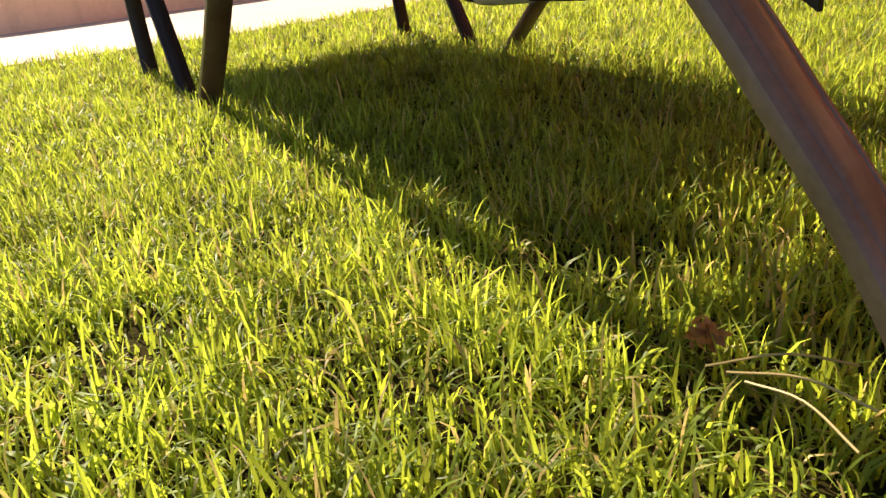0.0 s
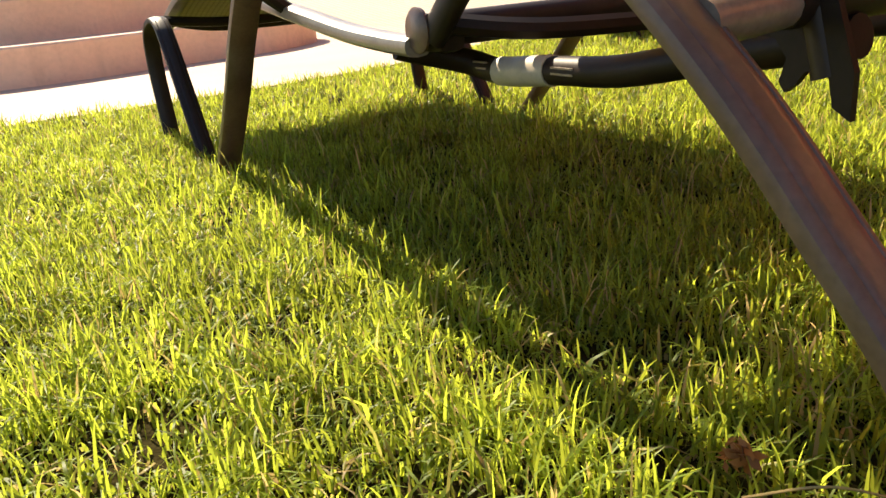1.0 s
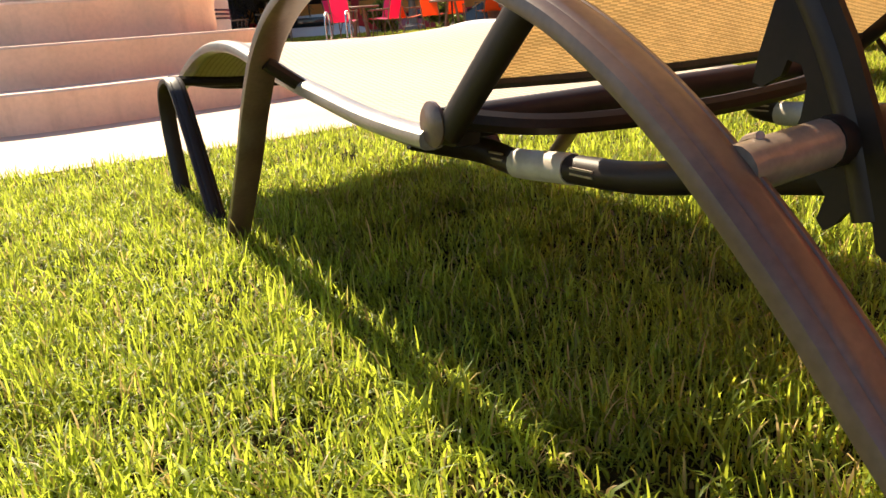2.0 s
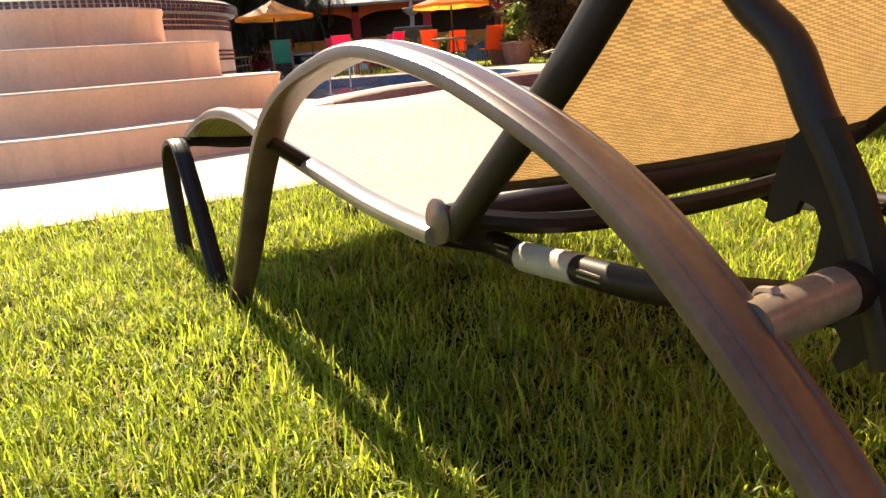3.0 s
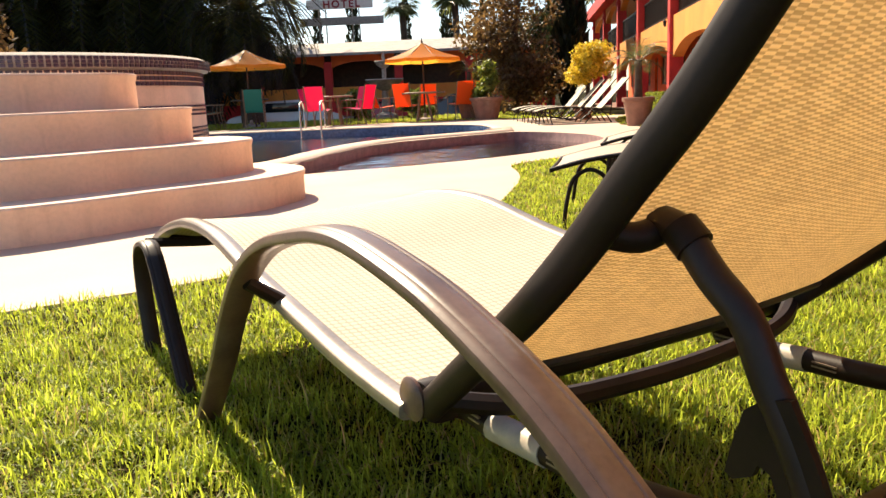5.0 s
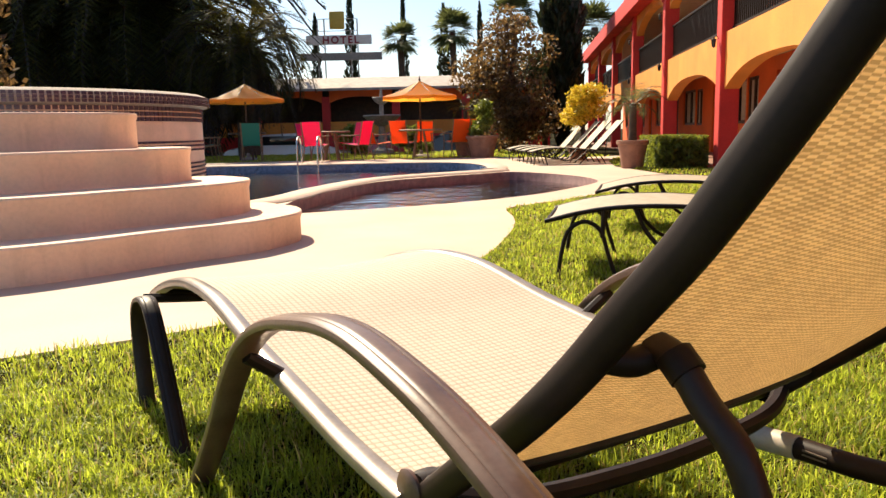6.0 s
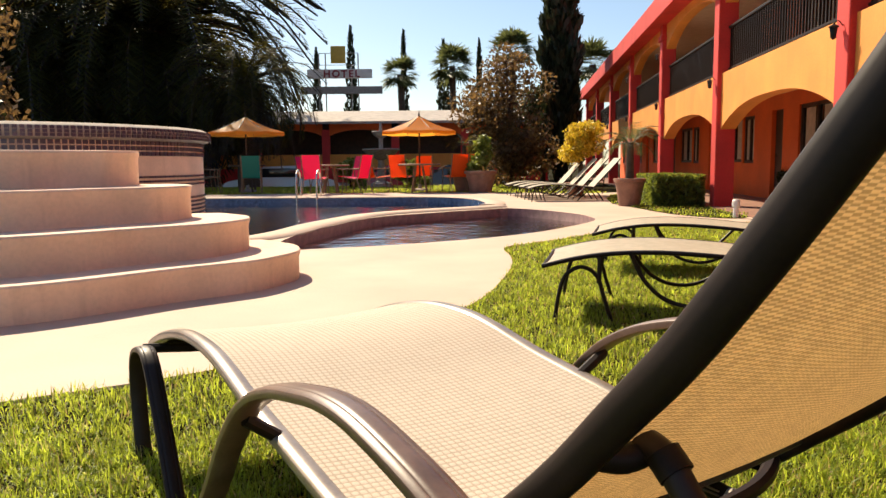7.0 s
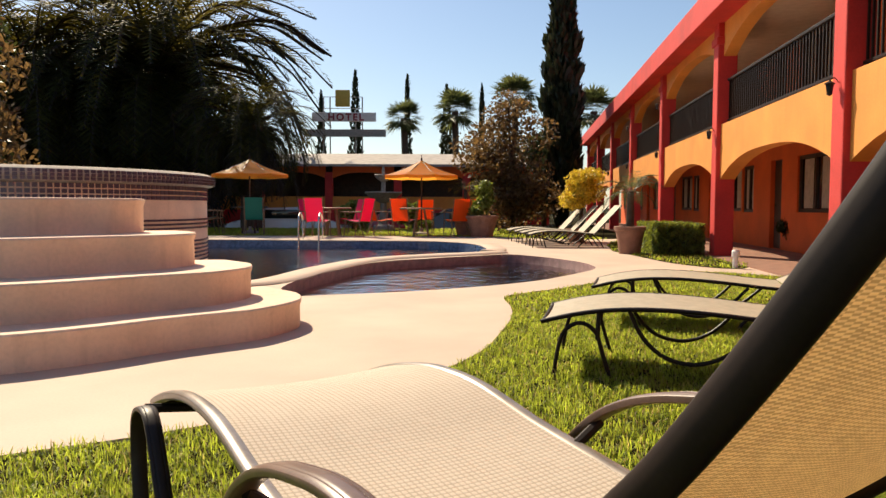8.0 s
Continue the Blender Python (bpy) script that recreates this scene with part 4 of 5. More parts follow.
def arch_band(x0, x1, y0, y1, z_spring, z_crown, z_top, n=18):
    """A spandrel between two columns whose lower edge is a flat arch."""
    bm = bmesh.new()
    under = []
    for k in range(n + 1):
        f = k / n
        u = 2 * f - 1
        under.append((y0 + (y1 - y0) * f, z_spring + (z_crown - z_spring) * (1 - abs(u) ** 2.6)))
    for x in (x0, x1):
        low = [bm.verts.new((x, y, z)) for y, z in under]
        top = [bm.verts.new((x, y, z_top)) for y, z in under]
        for k in range(n):
            bm.faces.new((low[k], low[k + 1], top[k + 1], top[k]))
    bm.verts.ensure_lookup_table()
    m = 2 * (n + 1)
    for k in range(n):
        for off in (0, n + 1):
            a, b = bm.verts[off + k], bm.verts[off + k + 1]
            c, d = bm.verts[m + off + k + 1], bm.verts[m + off + k]
            bm.faces.new((a, b, c, d))
    return bm


for k in COLS:
    y = BAY * k
    part("column", boxed(-0.02, 0.28, y - 0.145, y + 0.145, -0.03, Z_EAVE, bevel=0.02), M["red"], bld, "red plastered column", smooth=False)
    part("capital", boxed(-0.05, 0.32, y - 0.18, y + 0.18, Z_EAVE - 0.34, Z_EAVE - 0.22, bevel=0.015), M["red"], bld, smooth=False)
for k in list(COLS)[:-1]:
    y0, y1 = BAY * k + 0.145, BAY * (k + 1) - 0.145
    part("arch", arch_band(0.05, 0.28, y0, y1, Z_SPRING, 1.58, Z_SLAB), M["orange"], bld, "orange arch over the arcade", smooth=False)
    part("upper_arch", arch_band(0.07, 0.26, y0, y1, 3.14, 3.50, Z_EAVE), M["orange"], bld, "shallow orange arch under the eaves", smooth=False)
    rail = part("railing", boxed(0.13, 0.19, y0, y1, Z_RAIL - 0.04, Z_RAIL, bevel=0.008), M["black"], bld, "black iron balcony railing", smooth=False)
    part("bottom_rail", boxed(0.14, 0.18, y0, y1, Z_SLAB + 0.05, Z_SLAB + 0.08), M["black"], rail, smooth=False)
    n_bars = 46
    bar_mesh = mesh_of(boxed(-0.011, 0.011, -0.011, 0.011, 0, Z_RAIL - Z_SLAB - 0.02), "baluster", M["black"])
    for i in range(n_bars):
        part("baluster", bar_mesh, None, rail, at=Matrix.Translation((0.16, y0 + (i + 0.5) * (y1 - y0) / n_bars, Z_SLAB)))
part("floor_slab", boxed(0.30, DEPTH + 0.0, Y0, Y1, Z_SLAB - 0.16, Z_SLAB - 0.003), M["ceiling"], bld, smooth=False)
part("gallery_ceiling", boxed(0.27, DEPTH, Y0, Y1, Z_EAVE - 0.12, Z_EAVE - 0.004), M["ceiling"], bld, smooth=False)
part("eave", boxed(-0.28, 7.0, Y0, Y1, Z_EAVE, Z_EAVE + 0.07, bevel=0.01), M["red"], bld, smooth=False)
part("fascia", boxed(-0.34, -0.27, Y0, Y1, Z_EAVE - 0.06, Z_EAVE + 0.36, bevel=0.012), M["red"], bld, "red painted fascia board", smooth=False)


def pleated(x, y0, y1, z0, z1, n=36):
    """A hanging curtain with soft folds and a real thickness."""
    bm = bmesh.new()
    rows = []
    for deep in (0.0, 0.002):
        for z in (z0, z1):
            rows.append([bm.verts.new((x + deep + 0.004 * math.sin(k * 1.3), y0 + (y1 - y0) * k / n, z)) for k in range(n + 1)])
    for k in range(n):
        bm.faces.new((rows[0][k], rows[0][k + 1], rows[1][k + 1], rows[1][k]))
        bm.faces.new((rows[2][k], rows[3][k], rows[3][k + 1], rows[2][k + 1]))
    return bm


for storey, z in ((0, 0.02), (1, Z_SLAB)):
    holes = []
    for k in list(COLS)[:-1]:
        c = BAY * k
        for off, w, za, zb, kind in ((-0.45, 1.45, 0.68, 1.64, "window"), (1.78, 0.62, 0.0, 1.64, "door"), (3.45, 0.75, 0.66, 1.62, "window")):
            if c + off < Y0:
                continue
            holes.append((c + off, c + off + w, z + za, z + zb, kind))
    top = Z_SLAB - 0.16 if storey == 0 else Z_EAVE - 0.12
    part("wall", wall_with_holes(DEPTH, DEPTH + 0.2, Y0, Y1, z - 0.02 if storey == 0 else z - 0.16, top if storey == 0 else Z_EAVE, holes), M["deep_orange"], bld, "deep orange plastered room wall" if storey == 0 else "deep orange plastered upper wall", smooth=False)
    for ya, yb, za, zb, kind in holes:
        if kind == "door":
            d = part("door", boxed(DEPTH + 0.08, DEPTH + 0.13, ya + 0.004, yb - 0.004, za, zb - 0.004, bevel=0.004), M["wood"], bld, "dark wooden room door", smooth=False)
            part("handle", boxed(DEPTH + 0.05, DEPTH + 0.08, yb - 0.12, yb - 0.08, za + 0.78, za + 0.82), M["chrome"], d, smooth=False)
        else:
            bm = boxed(DEPTH + 0.03, DEPTH + 0.10, ya + 0.003, ya + 0.06, za + 0.003, zb - 0.003)
            for a, b in ((yb - 0.06, yb - 0.003), ((ya + yb) / 2 - 0.02, (ya + yb) / 2 + 0.02)):
                box(bm, DEPTH + 0.03, DEPTH + 0.10, a, b, za + 0.003, zb - 0.003)
            for a, b in ((za + 0.003, za + 0.06), (zb - 0.06, zb - 0.003)):
                box(bm, DEPTH + 0.032, DEPTH + 0.098, ya + 0.06, yb - 0.06, a, b)
            w = part("window", bm, M["wood"], bld, "dark wooden window with pale curtain", smooth=False)
            part("pane", boxed(DEPTH + 0.062, DEPTH + 0.068, ya + 0.05, yb - 0.05, za + 0.05, zb - 0.05), M["glass"], w, smooth=False)
            for a, b in ((0.10, 0.36), (0.60, 0.88)):
                part("curtain", pleated(DEPTH + 0.056, ya + a * (yb - ya), ya + b * (yb - ya), za + 0.07, zb - 0.07), M["curtain"], w)
part("arcade_floor", boxed(-0.1, DEPTH + 0.2, Y0, Y1, -0.1, 0.014), M["terracotta"], bld, "terracotta arcade floor", smooth=False)
part("rear_wall", boxed(6.8, 7.0, Y0, Y1, 0, Z_EAVE - 0.005), M["orange"], bld, smooth=False)
part("end_wall", boxed(DEPTH + 0.2, 6.8, Y1 - 0.2, Y1, 0, Z_EAVE - 0.005), M["orange"], bld, smooth=False)


def lantern(m):
    ob = empty("wall_lantern", m, "black iron wall lantern on the arcade column", "lantern", "column lanterns")
    part("bracket", tube([(0, 0, 0.12), (-0.06, 0, 0.19), (-0.13, 0, 0.15)], 0.008), M["black"], ob)
    part("cap", lathe([(0.008, 0.17), (0.02, 0.14), (0.085, 0.10), (0.08, 0.09)], 8, at=(-0.13, 0, 0)), M["black"], ob, smooth=False)
    part("glass_body", lathe([(0.045, -0.06), (0.066, 0.085)], 8, at=(-0.13, 0, 0)), M["glass"], ob, smooth=False)
    part("base", lathe([(0.01, -0.10), (0.05, -0.07), (0.05, -0.06)], 8, at=(-0.13, 0, 0)), M["black"], ob, smooth=False)
    return ob


lamp = lantern(B_AT @ Matrix.Translation((-0.02, 0.0, 1.92)))
lamp.scale = (0.6, 0.6, 0.6)
for k in (1, 2, 3, -1):
    copy_thing(lamp, B_AT @ Matrix.Translation((-0.02, BAY * k, 1.92)))
copy_thing(lamp, B_AT @ Matrix.Translation((-0.02, BAY, 2.98)))
copy_thing(lamp, B_AT @ Matrix.Translation((-0.02, 2 * BAY, 2.98)))


# ---- umbrellas, tables, chairs ----
def umbrella(m, label):
    ob = empty("patio_umbrella", m, label, "umbrella", "orange patio umbrellas")
    part("pole", tube([(0, 0, 0), (0, 0, 2.12)], 0.025), M["wood"], ob)
    part("base", lathe([(0.25, 0), (0.25, 0.05), (0.06, 0.09), (0.04, 0.2)], 16), M["stone"], ob)
    part("finial", lathe([(0.012, 2.10), (0.03, 2.16), (0.012, 2.22), (0.004, 2.30)], 10), M["wood"], ob)
    verts, faces, n, rows = [], [], 8, 6
    for i in range(rows + 1):
        f = i / rows
        for k in range(n * 4):
            a = 2 * math.pi * k / (n * 4) + 0.2
            scallop = abs(math.sin(k / 4 * math.pi))
            r = 1.10 * f * (1 - 0.055 * scallop * f)
            verts.append((r * math.cos(a), r * math.sin(a), 2.14 - 0.44 * f - 0.05 * math.sin(f * math.pi) - 0.02 * scallop * f))
    m4 = n * 4
    for i in range(rows):
        for k in range(m4):
            a, b = i * m4 + k, i * m4 + (k + 1) % m4
            faces.append((a, b, b + m4, a + m4))
    base = rows * m4
    for k in range(m4):
        x, y, z = verts[base + k]
        verts.append((x * 1.004, y * 1.004, z - 0.085))
    for k in range(m4):
        faces.append((base + k, base + (k + 1) % m4, base + m4 + (k + 1) % m4, base + m4 + k))
    part("canopy", sheet_mesh("canopy", M["canopy"], verts, faces), None, ob, "sunlit orange cloth canopy")
    for k in range(n):
        a = 2 * math.pi * k / n + 0.2
        part("rib", tube([(0.03 * math.cos(a), 0.03 * math.sin(a), 2.11), (1.06 * math.cos(a), 1.06 * math.sin(a), 1.66)], 0.008, n=5), M["wood"], ob)
    return ob


u1 = umbrella(pose(-0.58, 20.95, 0, 0, 0, 10), "open orange patio umbrella over a wooden table")
u2 = umbrella(pose(-5.31, 20.95, 0.02, 0, 0, 35), "open orange patio umbrella over a round dark table")
u1.scale = u2.scale = (0.955, 0.955, 0.955)


def sling_chair(m, mat, label, group):
    ob = empty("sling_chair", m, label, "chair", group)
    line = [(0.24, 0.43), (0.05, 0.40), (-0.16, 0.385), (-0.22, 0.42), (-0.27, 0.60), (-0.33, 0.82), (-0.37, 0.97)]
    part("sling", fabric(line, -0.22, 0.22, 0.01, mat, "sling", 6), None, ob, "bright taut sling")
    for y in (-0.24, 0.24):
        part("side_frame", tube(in_plane([(0.26, 0.43), (-0.16, 0.38), (-0.24, 0.45), (-0.37, 0.98)], y), 0.013, n=6), M["teak"], ob)
        part("front_leg", tube([(0.24, y, 0.62), (0.22, y, 0.43), (0.28, y, 0.0)], 0.013, n=6), M["teak"], ob)
        part("rear_leg", tube([(-0.18, y, 0.40), (-0.36, y, 0.0)], 0.013, n=6), M["teak"], ob)
        part("armrest", boxed(-0.28, 0.28, y - 0.025, y + 0.025, 0.615, 0.64, bevel=0.008), M["teak"], ob)
    return ob


def round_table(m, mat, r, label):
    ob = empty("round_table", m, label, "table")
    part("tabletop", lathe([(r, 0.70), (r, 0.735), (r - 0.02, 0.745)], 28), mat, ob)
    for k in range(4):
        a = math.pi / 4 + k * math.pi / 2
        part("leg", tube([(0.12 * math.cos(a), 0.12 * math.sin(a), 0.70), (0.5 * r * math.cos(a), 0.5 * r * math.sin(a), 0.0)], 0.03, n=6), mat, ob)
    return ob


round_table(pose(-0.56, 19.70, 0), M["teak"], 0.55, "round weathered wooden table under an umbrella")
round_table(pose(-5.31, 20.95, 0.02), M["wood"], 0.5, "round dark table under an umbrella")
round_table(pose(-2.88, 19.95, 0), M["teak"], 0.5, "round wooden table among pink chairs")
orange = sling_chair(pose(-1.02, 20.05, 0, 0, 0, 70), M["orange_sling"], "orange sling chair with wooden arms", "orange sling chairs")
for x, y, a in ((-1.63, 20.55, 25), (0.59, 20.45, 140), (0.36, 19.95, 115), (-0.52, 21.85, -95)):
    copy_thing(orange, pose(x, y, 0, 0, 0, a))
pink = sling_chair(pose(-3.12, 19.05, 0, 0, 0, 80), M["pink"], "bright pink sling chair with wooden arms", "pink sling chairs")
for x, y, a in ((-2.15, 19.35, 150), (-3.54, 20.75, -40), (-2.50, 20.85, -140)):
    copy_thing(pink, pose(x, y, 0, 0, 0, a))
teal = sling_chair(pose(-4.96, 20.05, 0.02, 0, 0, 100), M["teal"], "dark teal sling chair beside a table", "teal sling chairs")
for x, y, a in ((-6.24, 20.65, 10), (-6.71, 21.65, 30)):
    copy_thing(teal, pose(x, y, 0.02, 0, 0, a))

# pool ladder
ladder = empty("pool_ladder", pose(-3.20, 17.1, 0), "stainless steel pool ladder with two curved handrails", "pool ladder")
for x in (0.0, 0.45):
    part("handrail", tube([(x, 0.35, 0), (x, 0.30, 0.45), (x, 0.12, 0.61), (x, -0.10, 0.57), (x, -0.20, 0.35), (x, -0.20, -0.9)], 0.022), M["chrome"], ladder)
for z in (-0.25, -0.5, -0.75):
    part("tread", boxed(0.0, 0.45, -0.25, -0.15, z, z + 0.03), M["chrome"], ladder)


# ---- plants ----
def leaf_cloud(name, mat, centres, radii, count, size, rng, flat=0.0, squash=1.0):
    """Leaf quads scattered through several soft balls, thicker near their skins."""
    centres, radii = np.array(centres, float), np.array(radii, float)
    share = radii ** 2 / (radii ** 2).sum()
    pick = rng.choice(len(radii), count, p=share)
    d = rng.normal(size=(count, 3))
    d /= np.linalg.norm(d, axis=1)[:, None]
    r = radii[pick] * rng.uniform(0.55, 1.08, count)
    c = centres[pick] + d * r[:, None] * np.array([1, 1, squash])
    u = rng.normal(size=(count, 3))
    u[:, 2] *= 1 - flat
    u /= np.linalg.norm(u, axis=1)[:, None]
    v = np.cross(u, rng.normal(size=(count, 3)))
    v /= np.linalg.norm(v, axis=1)[:, None]
    s = size * rng.uniform(0.6, 1.4, count)[:, None]
    u, v = u * s, v * s * 0.5
    return quads_mesh(name, mat, np.stack([c - u, c + v, c + u, c - v], 1))


def limb_tree(name, m, height, spread, mat, count, size, label, seed, trunk=0.12, balls=14, low=0.35, squash=0.9):
    rr = np.random.default_rng(seed)
    ob = empty(name, m, label, "tree" if "shrub" not in name else "shrub")
    bm = tube([(0, 0, 0), (0.04 * height * 0.3, 0, height * 0.3), (0.02, 0.03, height * 0.65)], trunk, n=8)
    centres, radii = [], []
    for k in range(balls):
        a, f = rr.uniform(0, 2 * math.pi), rr.uniform(low, 0.9)
        out = spread * rr.uniform(0.15, 0.75) * math.sin(math.pi * min(1, (f - low) / (1 - low) * 0.8 + 0.2))
        c = (out * math.cos(a), out * math.sin(a), height * f)
        centres.append(c)
        radii.append(spread * rr.uniform(0.28, 0.45))
        tube([(0.01, 0, height * (low * 0.6 + 0.2 * f)), (c[0] * 0.5, c[1] * 0.5, height * f * 0.8), c], trunk * 0.25, n=5, steps=3, bm=bm)
    part("trunk", bm, M["bark"], ob)
    part("crown", leaf_cloud("crown", mat, centres, radii, count, size, rr, squash=squash), None, ob)
    return ob


def frond_palm(name, m, trunk_h, trunk_r, length, count, mat, label, seed, droop=1.2, pairs=34, leaflet=0.45, dry=0, lift=(-0.5, 1.35)):
    """A feather palm: arching fronds, each a midrib with rows of narrow leaflets."""
    rr = np.random.default_rng(seed)
    ob = empty(name, m, label, "palm")
    rings = []
    n = 9
    for i in range(n + 1):
        f = i / n
        rings.append((trunk_r * (1.25 - 0.3 * f + 0.06 * (i % 2)), trunk_h * f))
    part("trunk", lathe(rings, 14), M["bark"], ob)
    for kind, total in (("frond", count), ("dry_frond", dry)):
        quads, ribs = [], bmesh.new()
        for k in range(total):
            a = 2.4 * k + rr.uniform(-0.3, 0.3)
            el = rr.uniform(*lift) if kind == "frond" else rr.uniform(-1.35, -0.7)
            L = length * rr.uniform(0.8, 1.1)
            hd = np.array([math.cos(a), math.sin(a), 0.0])
            side = np.array([-math.sin(a), math.cos(a), 0.0])
            p = np.array([0, 0, trunk_h]) + hd * trunk_r * 0.6
            e, pts, tans = el, [p], []
            for i in range(pairs):
                tdir = hd * math.cos(e) + np.array([0, 0, 1.0]) * math.sin(e)
                tans.append(tdir)
                p = p + tdir * L / pairs
                pts.append(p)
                e -= droop / pairs * (0.6 + i / pairs) * (1.0 if kind == "frond" else 0.4)
            for i in range(3, pairs):
                f = i / pairs
                ln = leaflet * math.sin(math.pi * (0.12 + 0.86 * f)) ** 0.7 * rr.uniform(0.85, 1.1)
                up = np.cross(side, tans[i])
                for s in (-1, 1):
                    tip = side * s * 0.80 + tans[i] * 0.55 + up * rr.uniform(-0.45, 0.10)
                    tip = tip / np.linalg.norm(tip) * ln
                    tip[2] -= ln * 0.18
                    w = tans[i] * (0.011 if length < 2 else 0.0085) * length / 1.5
                    b = pts[i]
                    quads.append((b - w, b + w, b + tip * 0.55 + w, b + tip))
            tube([tuple(pts[j]) for j in (0, pairs // 3, 2 * pairs // 3, pairs)], 0.008 * length / 1.5, n=4, steps=4, bm=ribs, side=tuple(side))
        if total:
            crown = part("crown" if kind == "frond" else "dead_skirt", quads_mesh(kind, mat if kind == "frond" else M["palm_dry"], np.array(quads)), None, ob, "" if kind == "frond" else "hanging dry brown fronds")
            tagged(part("midrib", ribs, M["palm_dry"], crown), kind="stuff")
        else:
            ribs.free()
    return ob


def fan_palm(m, trunk_h, size, label, seed):
    """A tall fan palm: a bare trunk and stiff pleated fans."""
    rr = np.random.default_rng(seed)
    ob = empty("fan_palm", m, label, "palm", "fan palms behind the hotel")
    part("trunk", tube([(0, 0, 0), (0.08, 0, trunk_h * 0.5), (0, 0, trunk_h)], 0.2, n=8), M["bark"], ob)
    quads = []
    for k in range(46):
        a, e = rr.uniform(0, 2 * math.pi), rr.uniform(-0.8, 1.4)
        d = np.array([math.cos(a) * math.cos(e), math.sin(a) * math.cos(e), math.sin(e)])
        c = np.array([0, 0, trunk_h]) + d * size * 0.45
        s = np.array([-math.sin(a), math.cos(a), 0.0])
        u = np.cross(s, d)
        for j in range(13):
            t = (j - 6) / 6 * 1.5
            ray = d * math.cos(t) + s * math.sin(t) + u * 0.12 * rr.uniform(-1, 1)
            tip = c + ray * size * 0.6 * rr.uniform(0.85, 1.1) - np.array([0, 0, 0.08 * size])
            w = (s * math.cos(t) - d * math.sin(t)) * 0.035 * size
            quads.append((c, c + ray * size * 0.3 - w, tip, c + ray * size * 0.3 + w))
    part("crown", quads_mesh("fans", M["fan"], np.array(quads)), None, ob)
    return ob


def cypress(m, height, width, count, label, seed):
    rr = np.random.default_rng(seed)
    ob = empty("cypress", m, label, "cypress")
    part("trunk", tube([(0, 0, 0), (0, 0, height * 0.6)], width * 0.08, n=6), M["bark"], ob)
    zs = rr.uniform(0.03, 1.0, count) ** 1.1
    rad = width / 2 * np.clip(np.minimum(zs * 6, 1), 0, 1) * (1 - zs ** 2.6) ** 0.8 * (1 + 0.16 * np.sin(zs * 37 + 3 * np.sin(zs * 11)))
    a = rr.uniform(0, 2 * math.pi, count)
    r = rad * rr.uniform(0.6, 1.08, count)
    c = np.stack([r * np.cos(a), r * np.sin(a), zs * height], 1)
    u = np.stack([0.4 * np.cos(a), 0.4 * np.sin(a), np.ones(count)], 1) + rr.normal(0, 0.25, (count, 3))
    v = np.cross(u, rr.normal(size=(count, 3)))
    v /= np.linalg.norm(v, axis=1)[:, None]
    s = (0.10 + 0.05 * width) * rr.uniform(0.6, 1.3, count)[:, None]
    part("crown", quads_mesh("sprays", M["leaf_cypress"], np.stack([c - u * s, c + v * s * 0.4, c + u * s, c - v * s * 0.4], 1)), None, ob)
    return ob


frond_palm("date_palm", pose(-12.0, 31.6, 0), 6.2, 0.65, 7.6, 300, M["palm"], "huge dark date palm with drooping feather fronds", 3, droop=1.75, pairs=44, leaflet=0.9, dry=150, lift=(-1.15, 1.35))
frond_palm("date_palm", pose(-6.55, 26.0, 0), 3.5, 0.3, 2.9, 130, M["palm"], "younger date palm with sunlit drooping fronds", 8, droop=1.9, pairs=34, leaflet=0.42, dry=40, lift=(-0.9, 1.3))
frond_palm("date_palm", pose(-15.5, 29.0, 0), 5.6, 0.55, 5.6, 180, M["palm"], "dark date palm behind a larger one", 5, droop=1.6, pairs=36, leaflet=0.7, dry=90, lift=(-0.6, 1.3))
limb_tree("broadleaf_tree", pose(-10.4, 15.5, 0), 6.4, 2.4, M["leaf_brown"], 9000, 0.085, "leafy tree with brownish green foliage beside the palm", 11, trunk=0.16, balls=22, low=0.25)
# the next two trees are added to deepen the darkness around the palms
limb_tree("broadleaf_tree", pose(-14.0, 20.0, 0), 6.4, 3.4, M["leaf"], 16000, 0.12, "leafy tree added as dark backing behind the fountain", 12, trunk=0.16, balls=22, low=0.12)
limb_tree("broadleaf_tree", pose(-12.5, 31.0, 0), 5.2, 3.8, M["leaf"], 16000, 0.14, "leafy tree added as dark backing behind the palm", 13, trunk=0.16, balls=22, low=0.08)
limb_tree("broadleaf_tree", pose(2.15, 24.0, 0), 4.3, 1.75, M["leaf_brown"], 12000, 0.065, "broad bushy tree with russet and green leaves", 14, trunk=0.10, balls=26, low=0.12)
limb_tree("broadleaf_tree", pose(3.6, 27.0, 0), 3.2, 1.6, M["leaf"], 6000, 0.075, "dark green bushy tree by the arcade", 15, trunk=0.10, balls=18, low=0.12)
limb_tree("topiary_tree", pose(3.12, 17.2, 0), 1.66, 0.70, M["leaf_yellow"], 8200, 0.036, "small rounded tree with golden yellow leaves", 16, trunk=0.05, balls=20, low=0.55, squash=0.75)
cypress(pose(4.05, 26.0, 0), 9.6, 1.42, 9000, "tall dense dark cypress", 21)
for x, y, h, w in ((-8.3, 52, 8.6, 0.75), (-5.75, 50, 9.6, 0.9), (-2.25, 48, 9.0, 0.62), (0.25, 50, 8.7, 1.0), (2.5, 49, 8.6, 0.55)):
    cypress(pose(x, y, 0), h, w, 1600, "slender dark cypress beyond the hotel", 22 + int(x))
fan_palm(pose(-2.42, 47, 0), 6.2, 1.35, "fan palm with a shaggy round crown", 31)
fan_palm(pose(0.75, 48, 0), 6.8, 1.6, "fan palm with a shaggy round crown", 32)
fan_palm(pose(4.5, 48, 0), 7.6, 1.7, "tall fan palm behind the bushy tree", 33)
